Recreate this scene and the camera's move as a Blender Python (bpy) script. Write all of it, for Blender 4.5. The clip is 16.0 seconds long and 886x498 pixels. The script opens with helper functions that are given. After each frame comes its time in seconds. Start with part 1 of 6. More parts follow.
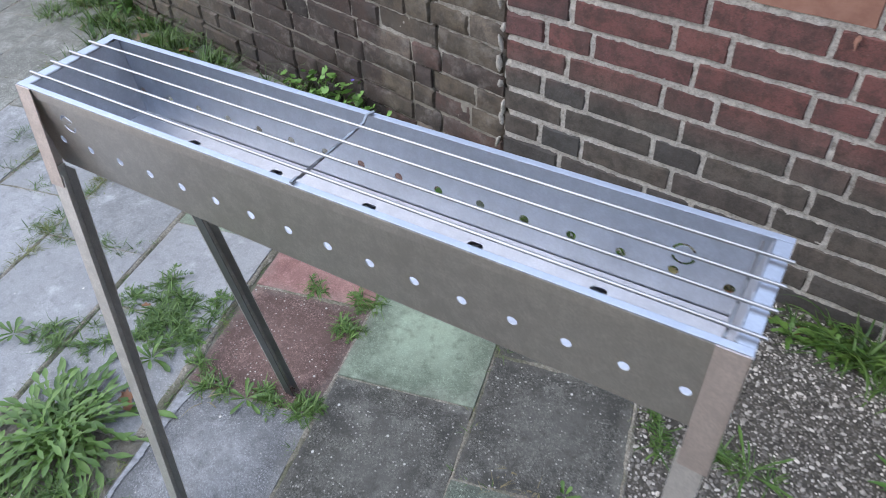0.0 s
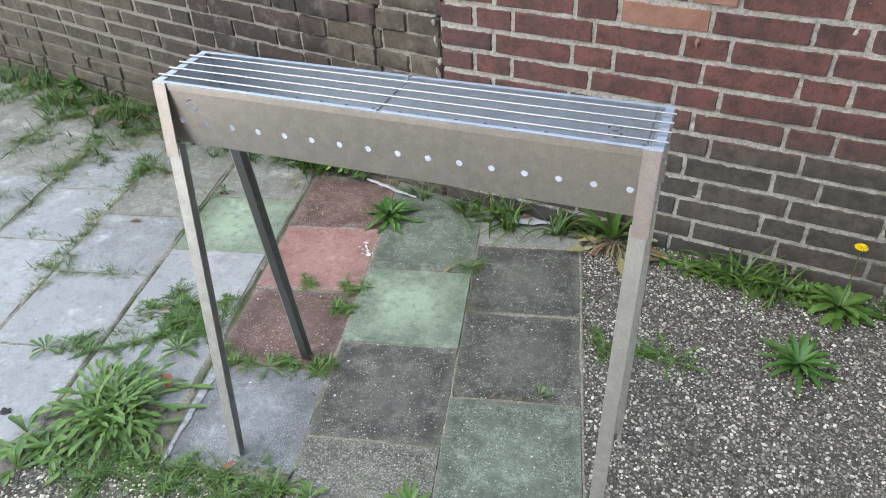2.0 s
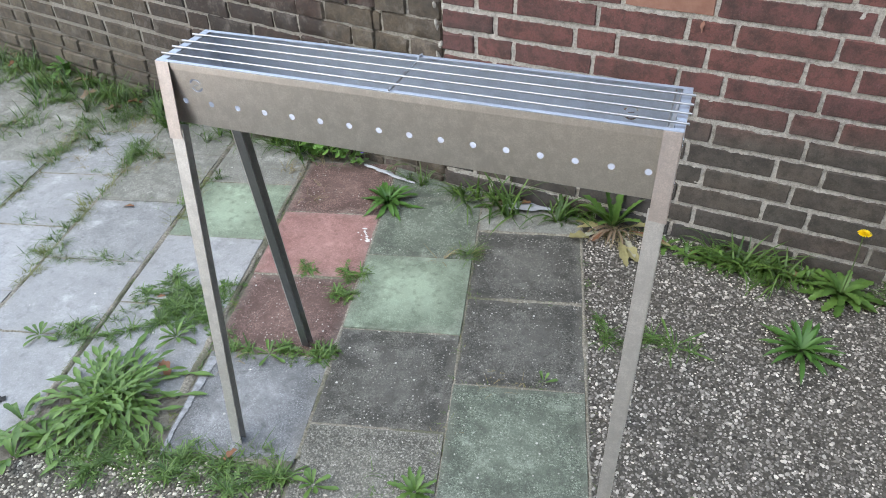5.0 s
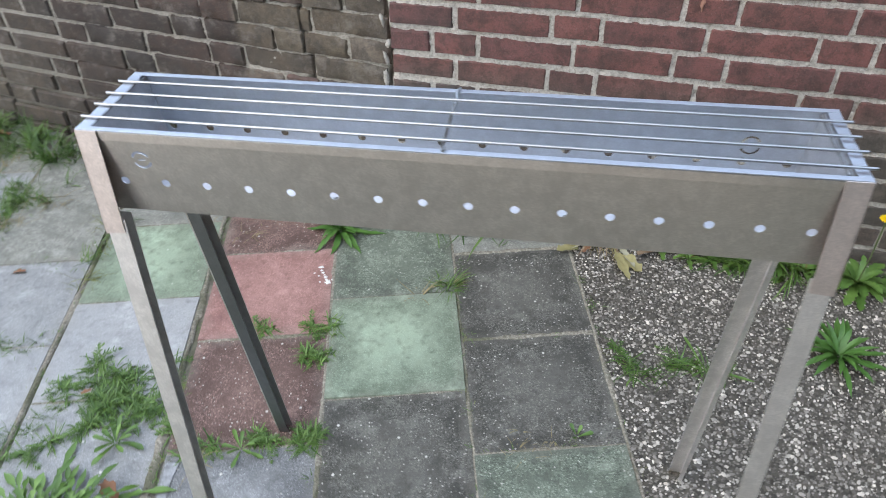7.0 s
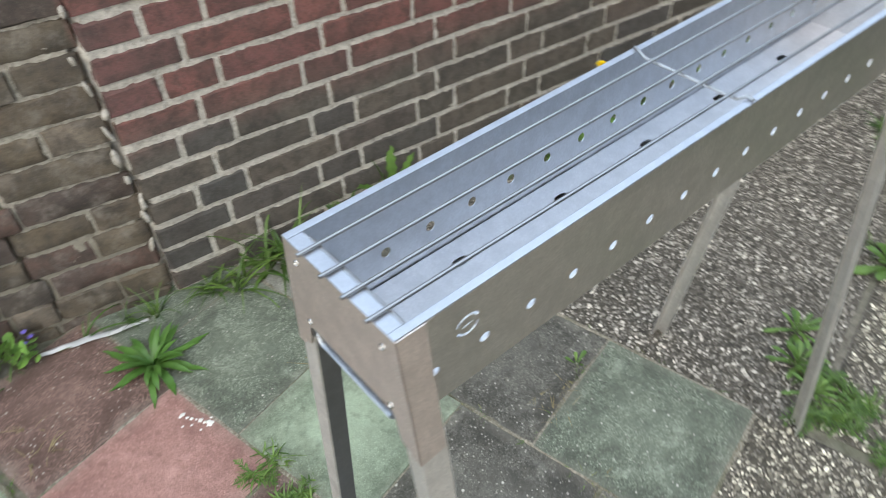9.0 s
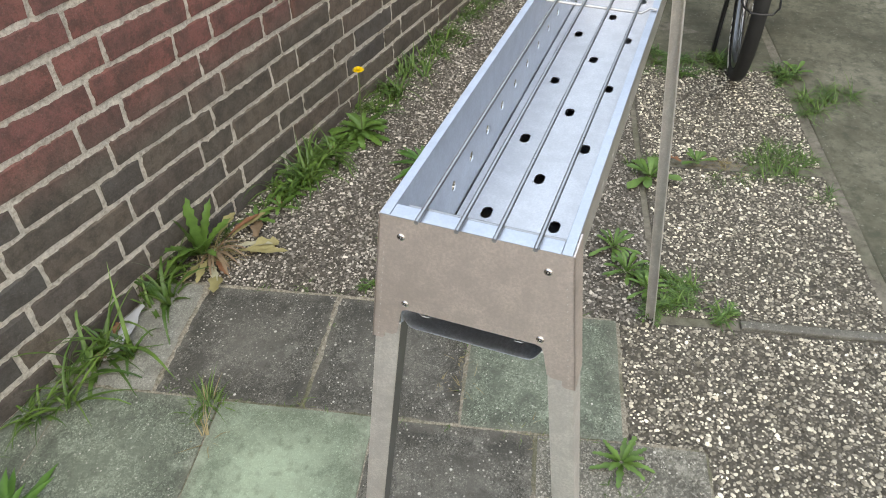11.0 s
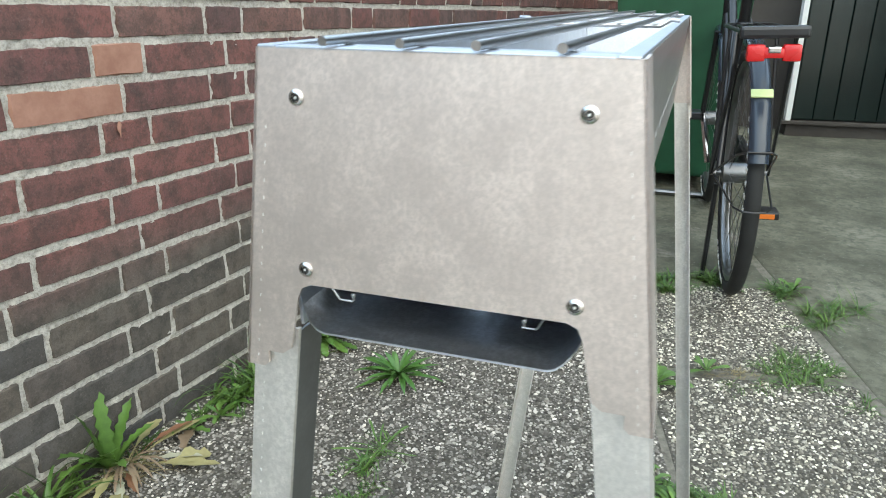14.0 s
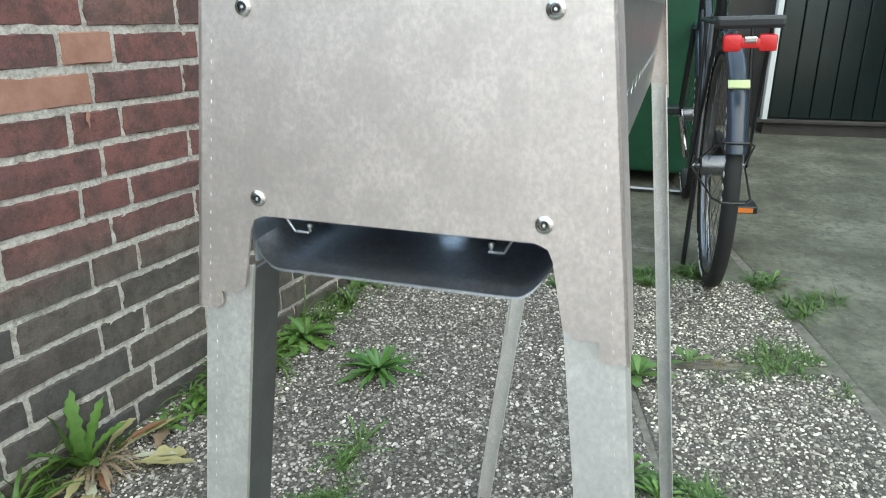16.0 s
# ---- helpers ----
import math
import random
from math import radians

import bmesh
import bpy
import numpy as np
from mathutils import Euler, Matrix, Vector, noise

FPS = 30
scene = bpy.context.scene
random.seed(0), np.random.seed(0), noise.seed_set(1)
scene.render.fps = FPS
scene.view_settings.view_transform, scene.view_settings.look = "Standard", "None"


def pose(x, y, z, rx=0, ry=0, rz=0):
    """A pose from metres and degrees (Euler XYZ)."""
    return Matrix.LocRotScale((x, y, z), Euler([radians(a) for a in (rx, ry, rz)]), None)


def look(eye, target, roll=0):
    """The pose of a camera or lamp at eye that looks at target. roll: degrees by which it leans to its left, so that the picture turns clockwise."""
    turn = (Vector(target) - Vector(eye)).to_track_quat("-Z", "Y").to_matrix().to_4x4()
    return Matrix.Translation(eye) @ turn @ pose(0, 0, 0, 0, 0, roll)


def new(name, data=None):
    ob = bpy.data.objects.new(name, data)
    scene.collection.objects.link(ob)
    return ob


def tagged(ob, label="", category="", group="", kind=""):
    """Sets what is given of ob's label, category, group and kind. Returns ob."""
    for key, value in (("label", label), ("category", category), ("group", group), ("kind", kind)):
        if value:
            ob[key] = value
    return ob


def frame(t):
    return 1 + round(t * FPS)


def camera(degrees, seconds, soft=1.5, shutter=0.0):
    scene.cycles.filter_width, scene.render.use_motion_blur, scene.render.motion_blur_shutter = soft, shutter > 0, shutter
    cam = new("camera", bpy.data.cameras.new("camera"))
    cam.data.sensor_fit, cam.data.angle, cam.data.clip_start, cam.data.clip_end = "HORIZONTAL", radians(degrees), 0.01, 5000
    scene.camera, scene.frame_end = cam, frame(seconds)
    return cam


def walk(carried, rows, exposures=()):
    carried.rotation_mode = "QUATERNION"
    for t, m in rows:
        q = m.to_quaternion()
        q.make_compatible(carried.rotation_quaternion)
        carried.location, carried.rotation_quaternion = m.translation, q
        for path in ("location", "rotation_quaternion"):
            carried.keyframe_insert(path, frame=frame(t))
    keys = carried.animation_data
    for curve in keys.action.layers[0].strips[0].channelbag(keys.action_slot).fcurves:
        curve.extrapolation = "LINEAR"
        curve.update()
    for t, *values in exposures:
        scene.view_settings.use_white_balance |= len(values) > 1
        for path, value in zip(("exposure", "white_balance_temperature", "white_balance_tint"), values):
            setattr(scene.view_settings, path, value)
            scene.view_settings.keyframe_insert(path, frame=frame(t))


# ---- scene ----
# camera and walk
cam = camera(63.5, 16.0, soft=1.0, shutter=0.4)
PATH = [
    (0, (0.161, -1.289, 1.206), (-0.771, -0.148, -0.147), -4.0),
    (0.5, (0.216, -1.4, 1.24), (-0.681, -0.195, -0.081), -4.4),
    (1, (0.218, -1.625, 1.266), (-0.599, -0.287, 0.024), -4.5),
    (1.5, (0.243, -1.724, 1.275), (-0.529, -0.327, 0.067), -3.9),
    (2, (0.256, -1.764, 1.273), (-0.507, -0.351, 0.081), -3.3),
    (2.5, (0.253, -1.782, 1.270), (-0.514, -0.366, 0.082), -3.05),
    (3, (0.245, -1.784, 1.266), (-0.515, -0.37, 0.074), -2.8),
    (3.5, (0.236, -1.783, 1.267), (-0.515, -0.367, 0.072), -2.7),
    (4, (0.229, -1.78, 1.264), (-0.511, -0.36, 0.066), -2.6),
    (4.2, (0.227, -1.778, 1.262), (-0.510, -0.359, 0.060), -2.5),
    (6.5, (0.075, -1.667, 1.231), (-0.523, -0.239, -0.036), -3.2),
    (7, (-0.099, -1.551, 1.208), (-0.53, -0.086, -0.083), -2.5),
    (7.5, (-0.334, -1.546, 1.215), (-0.455, -0.028, -0.083), -2.6),
    (8, (-0.537, -1.526, 1.23), (-0.38, -0.007, -0.061), -2.6),
    (8.5, (-0.648, -1.366, 1.179), (-0.255, 0.061, -0.167), -4.9),
    (9, (-0.785, -1.265, 1.174), (0.003, -0.059, -0.213), -2.8),
    (9.5, (-0.969, -1.188, 1.178), (0.145, -0.268, -0.205), -1.4),
    (10, (-0.989, -1.152, 1.169), (0.239, -0.391, -0.215), -1.6),
    (10.2, (-0.998, -1.136, 1.166), (0.266, -0.437, -0.217), -1.9),
    (12.3, (-0.933, -1.037, 0.942), (0.574, -0.347, -0.178), -0.7),
    (12.5, (-0.906, -1.032, 0.898), (0.657, -0.33, -0.133), -0.8),
    (13, (-0.889, -1.053, 0.851), (0.789, -0.309, 0.058), -0.9),
    (13.5, (-0.901, -1.079, 0.862), (0.81, -0.293, 0.188), -0.8),
    (14, (-0.885, -1.05, 0.844), (0.833, -0.272, 0.176), 0.5),
    (14.5, (-0.878, -1.024, 0.835), (0.853, -0.265, 0.183), 2.1),
    (15, (-0.87, -1.034, 0.836), (0.874, -0.283, 0.207), 1.8),
    (15.5, (-0.867, -1.044, 0.827), (0.882, -0.307, 0.196), 1.2),
    (16, (-0.876, -1.054, 0.811), (0.866, -0.319, 0.159), 0.3),
]
EXPOSURES = [(0, 1.67, 7300, 8), (1.5, 1.95, 7900, 2), (3.5, 1.94, 7900, 3), (7, 1.92, 7700, 4), (8, 1.99, 7800, 3), (9, 1.85, 8500, 1), (9.5, 1.84, 9400, 3), (10.2, 1.85, 9500, 3), (12.5, 2.06, 8400, 6), (13.5, 2.17, 8100, -4), (16, 2.10, 7700, -7)]
walk(cam, [(t, look(eye, target, roll)) for t, eye, target, roll in PATH], EXPOSURES)

# ---- world and light ----
world = bpy.data.worlds.new("world")
scene.world = world
world.use_nodes = True
wn = world.node_tree.nodes
sky = wn.new("ShaderNodeTexSky")
sky.sky_type = "NISHITA"
sky.sun_disc = False
sky.sun_elevation = radians(48)
sky.sun_rotation = radians(225)
wn["Background"].inputs["Strength"].default_value = 0.15
# a bright layer of cloud over most of the sky
cloud_noise = wn.new("ShaderNodeTexNoise")
cloud_noise.inputs["Scale"].default_value = 1.6
cloud_noise.inputs["Detail"].default_value = 4
world.node_tree.links.new(wn.new("ShaderNodeTexCoord").outputs["Generated"], cloud_noise.inputs["Vector"])
cover = wn.new("ShaderNodeMapRange")
cover.inputs["To Min"].default_value, cover.inputs["To Max"].default_value = 0.62, 0.92
world.node_tree.links.new(cloud_noise.outputs["Fac"], cover.inputs["Value"])
cloudy = wn.new("ShaderNodeMix")
cloudy.data_type = "RGBA"
world.node_tree.links.new(cover.outputs[0], cloudy.inputs[0])
world.node_tree.links.new(sky.outputs[0], cloudy.inputs[6])
cloudy.inputs[7].default_value = (2.9, 3.85, 6.0, 1)
world.node_tree.links.new(cloudy.outputs[2], wn["Background"].inputs["Color"])
sun_data = bpy.data.lights.new("sun", "SUN")
sun_data.energy, sun_data.angle, sun_data.color = 0.5, radians(80), (1.0, 0.86, 0.70)
sun = new("sun", sun_data)
sun.matrix_world = look((-3.31, -3.31, 5.2), (0, 0, 0))


# ---- mesh helpers ----
def mesh_of(bm, name, material):
    me = bpy.data.meshes.new(name)
    bm.normal_update()
    bm.to_mesh(me)
    bm.free()
    if material:
        me.materials.append(material)
    return me


def smooth(me, angle=40):
    me.polygons.foreach_set("use_smooth", [True] * len(me.polygons))
    me.set_sharp_from_angle(angle=radians(angle))
    return me


def part(name, bm, material, parent, label="", m=None, soft=0):
    me = mesh_of(bm, name, material)
    if soft:
        smooth(me, soft)
    ob = new(name, me)
    ob.parent = parent
    if m is not None:
        ob.matrix_basis = m
    return tagged(ob, label)


def thing(name, m, label, category, group="", kind=""):
    ob = new(name)
    ob.empty_display_size = 0.1
    ob.matrix_basis = m
    return tagged(ob, label, category, group, kind)


def box(bm, x0, x1, y0, y1, z0, z1, bevel=0.0):
    vs = bmesh.ops.create_cube(bm, size=1.0)["verts"]
    bmesh.ops.scale(bm, vec=(x1 - x0, y1 - y0, z1 - z0), verts=vs)
    bmesh.ops.translate(bm, vec=((x0 + x1) / 2, (y0 + y1) / 2, (z0 + z1) / 2), verts=vs)
    if bevel:
        es = list({e for v in vs for e in v.link_edges})
        bmesh.ops.bevel(bm, geom=es, offset=bevel, segments=2, affect="EDGES", profile=0.6)
    return bm


def tube(bm, points, r, n=10, closed=False, caps=True, taper=None):
    """A round bar through the points."""
    pts = [Vector(p) for p in points]
    rings = []
    side = None
    for i, p in enumerate(pts):
        a = pts[i - 1] if (i or closed) else p
        b = pts[(i + 1) % len(pts)] if (i + 1 < len(pts) or closed) else p
        d = (b - a).normalized()
        if side is None:
            side = d.cross(Vector((0, 0, 1)) if abs(d.z) < 0.9 else Vector((1, 0, 0))).normalized()
        side = (side - d * side.dot(d)).normalized()
        up = d.cross(side)
        rr = r if taper is None else r * taper[i]
        rings.append([bm.verts.new(p + (side * math.cos(2 * math.pi * k / n) + up * math.sin(2 * math.pi * k / n)) * rr) for k in range(n)])
    count = len(rings) if closed else len(rings) - 1
    for i in range(count):
        ra, rb = rings[i], rings[(i + 1) % len(rings)]
        for k in range(n):
            bm.faces.new((ra[k], ra[(k + 1) % n], rb[(k + 1) % n], rb[k]))
    if caps and not closed:
        bm.faces.new(rings[0][::-1])
        bm.faces.new(rings[-1])
    return bm


def plate(bm, outline, holes, thick, m=None):
    """A flat sheet in x, y with holes through it, thick along z."""
    tmp = bmesh.new()
    edges = []
    for loop in (outline, *holes):
        vs = [tmp.verts.new((x, y, 0)) for x, y in loop]
        for i, v in enumerate(vs):
            edges.append(tmp.edges.new((v, vs[(i + 1) % len(vs)])))
    bmesh.ops.triangle_fill(tmp, edges=edges, use_beauty=True, use_dissolve=False, normal=(0, 0, 1))
    for f in tmp.faces:
        if f.normal.z < 0:
            f.normal_flip()
    top = bmesh.ops.extrude_face_region(tmp, geom=list(tmp.faces))
    bmesh.ops.translate(tmp, vec=(0, 0, thick), verts=[g for g in top["geom"] if isinstance(g, bmesh.types.BMVert)])
    bmesh.ops.recalc_face_normals(tmp, faces=list(tmp.faces))
    if m is not None:
        bmesh.ops.transform(tmp, matrix=m, verts=list(tmp.verts))
    me = bpy.data.meshes.new("tmp")
    tmp.to_mesh(me)
    tmp.free()
    bm.from_mesh(me)
    bpy.data.meshes.remove(me)
    return bm


def ring(cx, cy, rx, ry=None, n=12):
    ry = rx if ry is None else ry
    return [(cx + rx * math.cos(2 * math.pi * k / n), cy + ry * math.sin(2 * math.pi * k / n)) for k in range(n)]


def slot(cx, cy, length, width, n=5):
    pts, r, h = [], width / 2, (length - width) / 2
    for k in range(n + 1):
        a = -math.pi / 2 + math.pi * k / n
        pts.append((cx + h + r * math.cos(a), cy + r * math.sin(a)))
    for k in range(n + 1):
        a = math.pi / 2 + math.pi * k / n
        pts.append((cx - h + r * math.cos(a), cy + r * math.sin(a)))
    return pts


# ---- materials ----
class Mat:
    """A small wrapper to write node materials in few lines."""

    def __init__(self, name, rough=0.6, metal=0.0, spec=0.5):
        self.m = bpy.data.materials.new(name)
        self.m.use_nodes = True
        self.t = self.m.node_tree
        self.b = self.t.nodes["Principled BSDF"]
        self.b.inputs["Roughness"].default_value = rough
        self.b.inputs["Metallic"].default_value = metal
        self.b.inputs["Specular IOR Level"].default_value = spec
        self.co = self.t.nodes.new("ShaderNodeTexCoord").outputs["Object"]

    def add(self, kind, **values):
        n = self.t.nodes.new(kind)
        for k, v in values.items():
            n.inputs[k.replace("_", " ")].default_value = v
        return n

    def link(self, a, b):
        self.t.links.new(a, b)

    def geo(self):
        return self.t.nodes.new("ShaderNodeNewGeometry")

    def world_co(self):
        self.co = self.geo().outputs["Position"]
        return self

    def stretch(self, x, y, z):
        n = self.add("ShaderNodeMapping")
        n.inputs["Scale"].default_value = (x, y, z)
        self.link(self.co, n.inputs["Vector"])
        return n.outputs[0]

    def noise(self, scale, detail=4, rough=0.6, co=None):
        n = self.add("ShaderNodeTexNoise", Scale=scale, Detail=detail, Roughness=rough)
        self.link(co or self.co, n.inputs["Vector"])
        return n.outputs["Fac"]

    def voronoi(self, scale, feature="F1", co=None):
        n = self.add("ShaderNodeTexVoronoi", Scale=scale)
        n.feature = feature
        self.link(co or self.co, n.inputs["Vector"])
        return n

    def ramp(self, fac, *stops):
        n = self.t.nodes.new("ShaderNodeValToRGB")
        el = n.color_ramp.elements
        while len(el) < len(stops):
            el.new(0.5)
        for e, (p, c) in zip(el, stops):
            e.position = p
            e.color = (*c, 1) if isinstance(c, tuple) else (c, c, c, 1)
        self.link(fac, n.inputs[0])
        return n.outputs["Color"]

    def mix(self, fac, a, b, mode="MIX"):
        n = self.t.nodes.new("ShaderNodeMix")
        n.data_type, n.blend_type = "RGBA", mode
        for sock, v in ((n.inputs[0], fac), (n.inputs[6], a), (n.inputs[7], b)):
            if isinstance(v, bpy.types.NodeSocket):
                self.link(v, sock)
            elif isinstance(v, tuple):
                sock.default_value = (*v, 1)
            else:
                sock.default_value = v
        return n.outputs[2]

    def rnd(self):
        return self.t.nodes.new("ShaderNodeObjectInfo").outputs["Random"]

    def island(self):
        return self.geo().outputs["Random Per Island"]

    def color(self, c):
        if isinstance(c, tuple):
            self.b.inputs["Base Color"].default_value = (*c, 1)
        else:
            self.link(c, self.b.inputs["Base Color"])
        return self

    def rough(self, fac, lo, hi):
        n = self.add("ShaderNodeMapRange")
        n.inputs["To Min"].default_value, n.inputs["To Max"].default_value = lo, hi
        self.link(fac, n.inputs["Value"])
        self.link(n.outputs[0], self.b.inputs["Roughness"])
        return self

    def bump(self, height, strength=0.3, distance=0.002):
        n = self.add("ShaderNodeBump", Strength=strength, Distance=distance)
        self.link(height, n.inputs["Height"])
        old = self.b.inputs["Normal"].links
        if old:
            self.link(old[0].from_socket, n.inputs["Normal"])
        self.link(n.outputs[0], self.b.inputs["Normal"])
        return self


def steel(name, tone, rough_lo, rough_hi, worn=1.0):
    k = Mat(name, metal=1.0)
    fine = k.noise(420, 4, 0.75)
    patch = k.noise(48, 6, 0.72)
    coarse = k.noise(7, 4, 0.6)
    streak = k.noise(90, 4, 0.7, k.stretch(1.0, 1.0, 0.12))
    c = k.mix(k.ramp(coarse, (0.35, 0.0), (0.65, 1.0)), tuple(v * 0.88 for v in tone), tone)
    c = k.mix(k.ramp(patch, (0.42, 0.0), (0.62, 0.8 * worn)), c, tuple(min(1, v * 1.16) for v in tone))
    c = k.mix(k.ramp(fine, (0.40, 0.55 * worn), (0.60, 0.0)), c, tuple(v * 0.78 for v in tone))
    c = k.mix(k.ramp(streak, (0.55, 0.0), (0.75, 0.4 * worn)), c, tuple(v * 0.82 for v in tone))
    mixed = k.mix(0.5, patch, fine)
    k.color(c).rough(mixed, rough_lo, rough_hi)
    k.bump(k.noise(5, 2, 0.5), 0.22, 0.002)
    k.bump(fine, 0.10 * worn, 0.0004).bump(patch, 0.10 * worn, 0.0008)
    return k.m


M_STEEL = steel("sheet_steel", (0.675, 0.650, 0.625), 0.28, 0.42)
M_TROUGH = steel("lilac_trough_steel", (0.655, 0.648, 0.668), 0.36, 0.50, 0.7)
# sheet steel with the blue of the reflected sky put into its colour
M_SKYSTEEL = steel("sky_tinted_sheet_steel", (0.60, 0.65, 0.72), 0.34, 0.48, 0.7)
M_PLATE = steel("mottled_end_steel", (0.685, 0.603, 0.563), 0.46, 0.60, 1.0)
M_LEG = steel("leg_steel", (0.74, 0.715, 0.69), 0.48, 0.64)
# rims: the same sheet, the sky's blue likewise in the colour
M_RIM = steel("blue_grey_rim_steel", (0.52, 0.55, 0.61), 0.40, 0.54, 0.6)
M_ROD = steel("bright_rod_steel", (0.39, 0.39, 0.395), 0.22, 0.36, 0.4)
M_DARKSTEEL = steel("blued_sheet_steel", (0.68, 0.72, 0.78), 0.26, 0.42, 1.3)
# leg steel darkened: the shade on the inner lip is in the colour
M_LIP = steel("shaded_lip_steel", (0.22, 0.223, 0.230), 0.46, 0.58, 0.7)
M_RIVET = steel("rivet_steel", (0.62, 0.61, 0.60), 0.18, 0.30, 0.3)
M_WORN = steel("worn_bright_edge", (0.86, 0.85, 0.83), 0.5, 0.6, 0.1)


def brick_mat(name, per_object):
    k = Mat(name, rough=0.86)
    k.world_co()
    r = k.rnd() if per_object else k.island()
    n = k.noise(14, 5, 0.65)
    red = k.ramp(r, (0.0, (0.155, 0.065, 0.060)), (0.35, (0.188, 0.077, 0.068)), (0.7, (0.140, 0.062, 0.059)), (0.9, (0.122, 0.072, 0.067)), (1.0, (0.200, 0.096, 0.080)))
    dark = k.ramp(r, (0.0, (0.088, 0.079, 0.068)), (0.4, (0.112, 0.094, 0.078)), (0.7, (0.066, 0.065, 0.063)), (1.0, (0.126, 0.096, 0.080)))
    old = k.ramp(r, (0.0, (0.038, 0.025, 0.020)), (0.5, (0.054, 0.037, 0.029)), (0.8, (0.024, 0.020, 0.018)), (1.0, (0.066, 0.040, 0.032)))
    old_near = k.ramp(r, (0.0, (0.086, 0.066, 0.047)), (0.4, (0.122, 0.099, 0.070)), (0.65, (0.050, 0.041, 0.036)), (0.85, (0.110, 0.066, 0.055)), (1.0, (0.155, 0.128, 0.098)))
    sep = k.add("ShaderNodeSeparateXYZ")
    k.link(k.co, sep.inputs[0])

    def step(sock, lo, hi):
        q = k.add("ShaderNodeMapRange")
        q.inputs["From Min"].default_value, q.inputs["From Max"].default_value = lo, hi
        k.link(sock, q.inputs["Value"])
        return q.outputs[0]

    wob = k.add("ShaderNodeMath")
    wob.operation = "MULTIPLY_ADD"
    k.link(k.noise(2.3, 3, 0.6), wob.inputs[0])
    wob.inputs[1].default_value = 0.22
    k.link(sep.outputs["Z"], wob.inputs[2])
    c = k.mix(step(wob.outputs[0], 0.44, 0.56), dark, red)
    old_far = k.ramp(r, (0.0, (0.095, 0.078, 0.054)), (0.5, (0.135, 0.112, 0.080)), (1.0, (0.075, 0.060, 0.046)))
    old = k.mix(step(sep.outputs["X"], -1.7, -2.3), old, old_far)
    old = k.mix(step(sep.outputs["X"], -1.125, -1.105), old, old_near)
    c = k.mix(step(sep.outputs["X"], -0.68, -0.66), old, c)
    c = k.mix(k.ramp(n, (0.3, 0.0), (0.75, 1.0)), c, (0.6, 0.55, 0.52), "SOFT_LIGHT")
    c = k.mix(k.ramp(k.noise(70, 4, 0.7), (0.55, 0.0), (0.8, 0.5)), c, (0.05, 0.045, 0.04))
    c = k.mix(k.ramp(k.noise(75, 5, 0.75), (0.60, 0.0), (0.78, 0.3)), c, (0.26, 0.235, 0.205))
    c = k.mix(k.ramp(k.noise(9, 5, 0.7), (0.45, 0.0), (0.65, 0.6)), c, (0.045, 0.036, 0.032))
    c = k.mix(k.ramp(k.noise(26, 6, 0.8), (0.40, 0.55), (0.54, 0.0)), c, (0.030, 0.025, 0.022))
    c = k.mix(k.ramp(k.noise(320, 3, 0.75), (0.36, 0.35), (0.50, 0.0)), c, (0.022, 0.018, 0.016))
    c = k.mix(k.ramp(k.noise(240, 3, 0.7), (0.60, 0.0), (0.72, 0.25)), c, (0.30, 0.25, 0.21))
    aged = k.mix(1.0, step(sep.outputs["X"], -0.66, -0.68), k.ramp(k.noise(17, 6, 0.8), (0.52, 0.0), (0.68, 0.55)), "MULTIPLY")
    c = k.mix(aged, c, (0.20, 0.175, 0.15))
    k.color(c).rough(n, 0.72, 0.95)
    k.bump(k.noise(45, 5, 0.7), 0.6, 0.004).bump(k.noise(260, 4, 0.75), 0.8, 0.0016)
    return k.m


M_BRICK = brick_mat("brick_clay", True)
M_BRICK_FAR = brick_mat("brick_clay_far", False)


def mortar():
    k = Mat("mortar", rough=0.95).world_co()
    n = k.noise(120, 6, 0.8)
    c = k.ramp(n, (0.35, (0.25, 0.225, 0.195)), (0.52, (0.49, 0.45, 0.40)), (0.7, (0.66, 0.615, 0.555)))
    c = k.mix(k.ramp(k.noise(3.0, 4, 0.6), (0.52, 0.0), (0.7, 0.45)), c, (0.16, 0.145, 0.125))
    sep = k.add("ShaderNodeSeparateXYZ")
    k.link(k.co, sep.inputs[0])

    def step(sock, lo, hi, top=1.0):
        q = k.add("ShaderNodeMapRange")
        q.inputs["From Min"].default_value, q.inputs["From Max"].default_value = lo, hi
        q.inputs["To Max"].default_value = top
        k.link(sock, q.inputs["Value"])
        return q.outputs[0]

    pier = step(sep.outputs["X"], -0.675, -0.70, 0.7)
    c = k.mix(pier, c, k.ramp(n, (0.35, (0.14, 0.120, 0.095)), (0.6, (0.34, 0.305, 0.25))))
    c = k.mix(step(sep.outputs["X"], -1.10, -1.12), c, k.ramp(n, (0.3, (0.14, 0.122, 0.100)), (0.6, (0.34, 0.305, 0.26))))
    low = k.mix(1.0, step(sep.outputs["Z"], 0.32, 0.14, 0.85), step(sep.outputs["X"], -0.68, -0.75), "MULTIPLY")
    c = k.mix(low, c, (0.185, 0.165, 0.130))
    k.color(c).bump(n, 0.7, 0.006)
    return k.m


M_MORTAR = mortar()


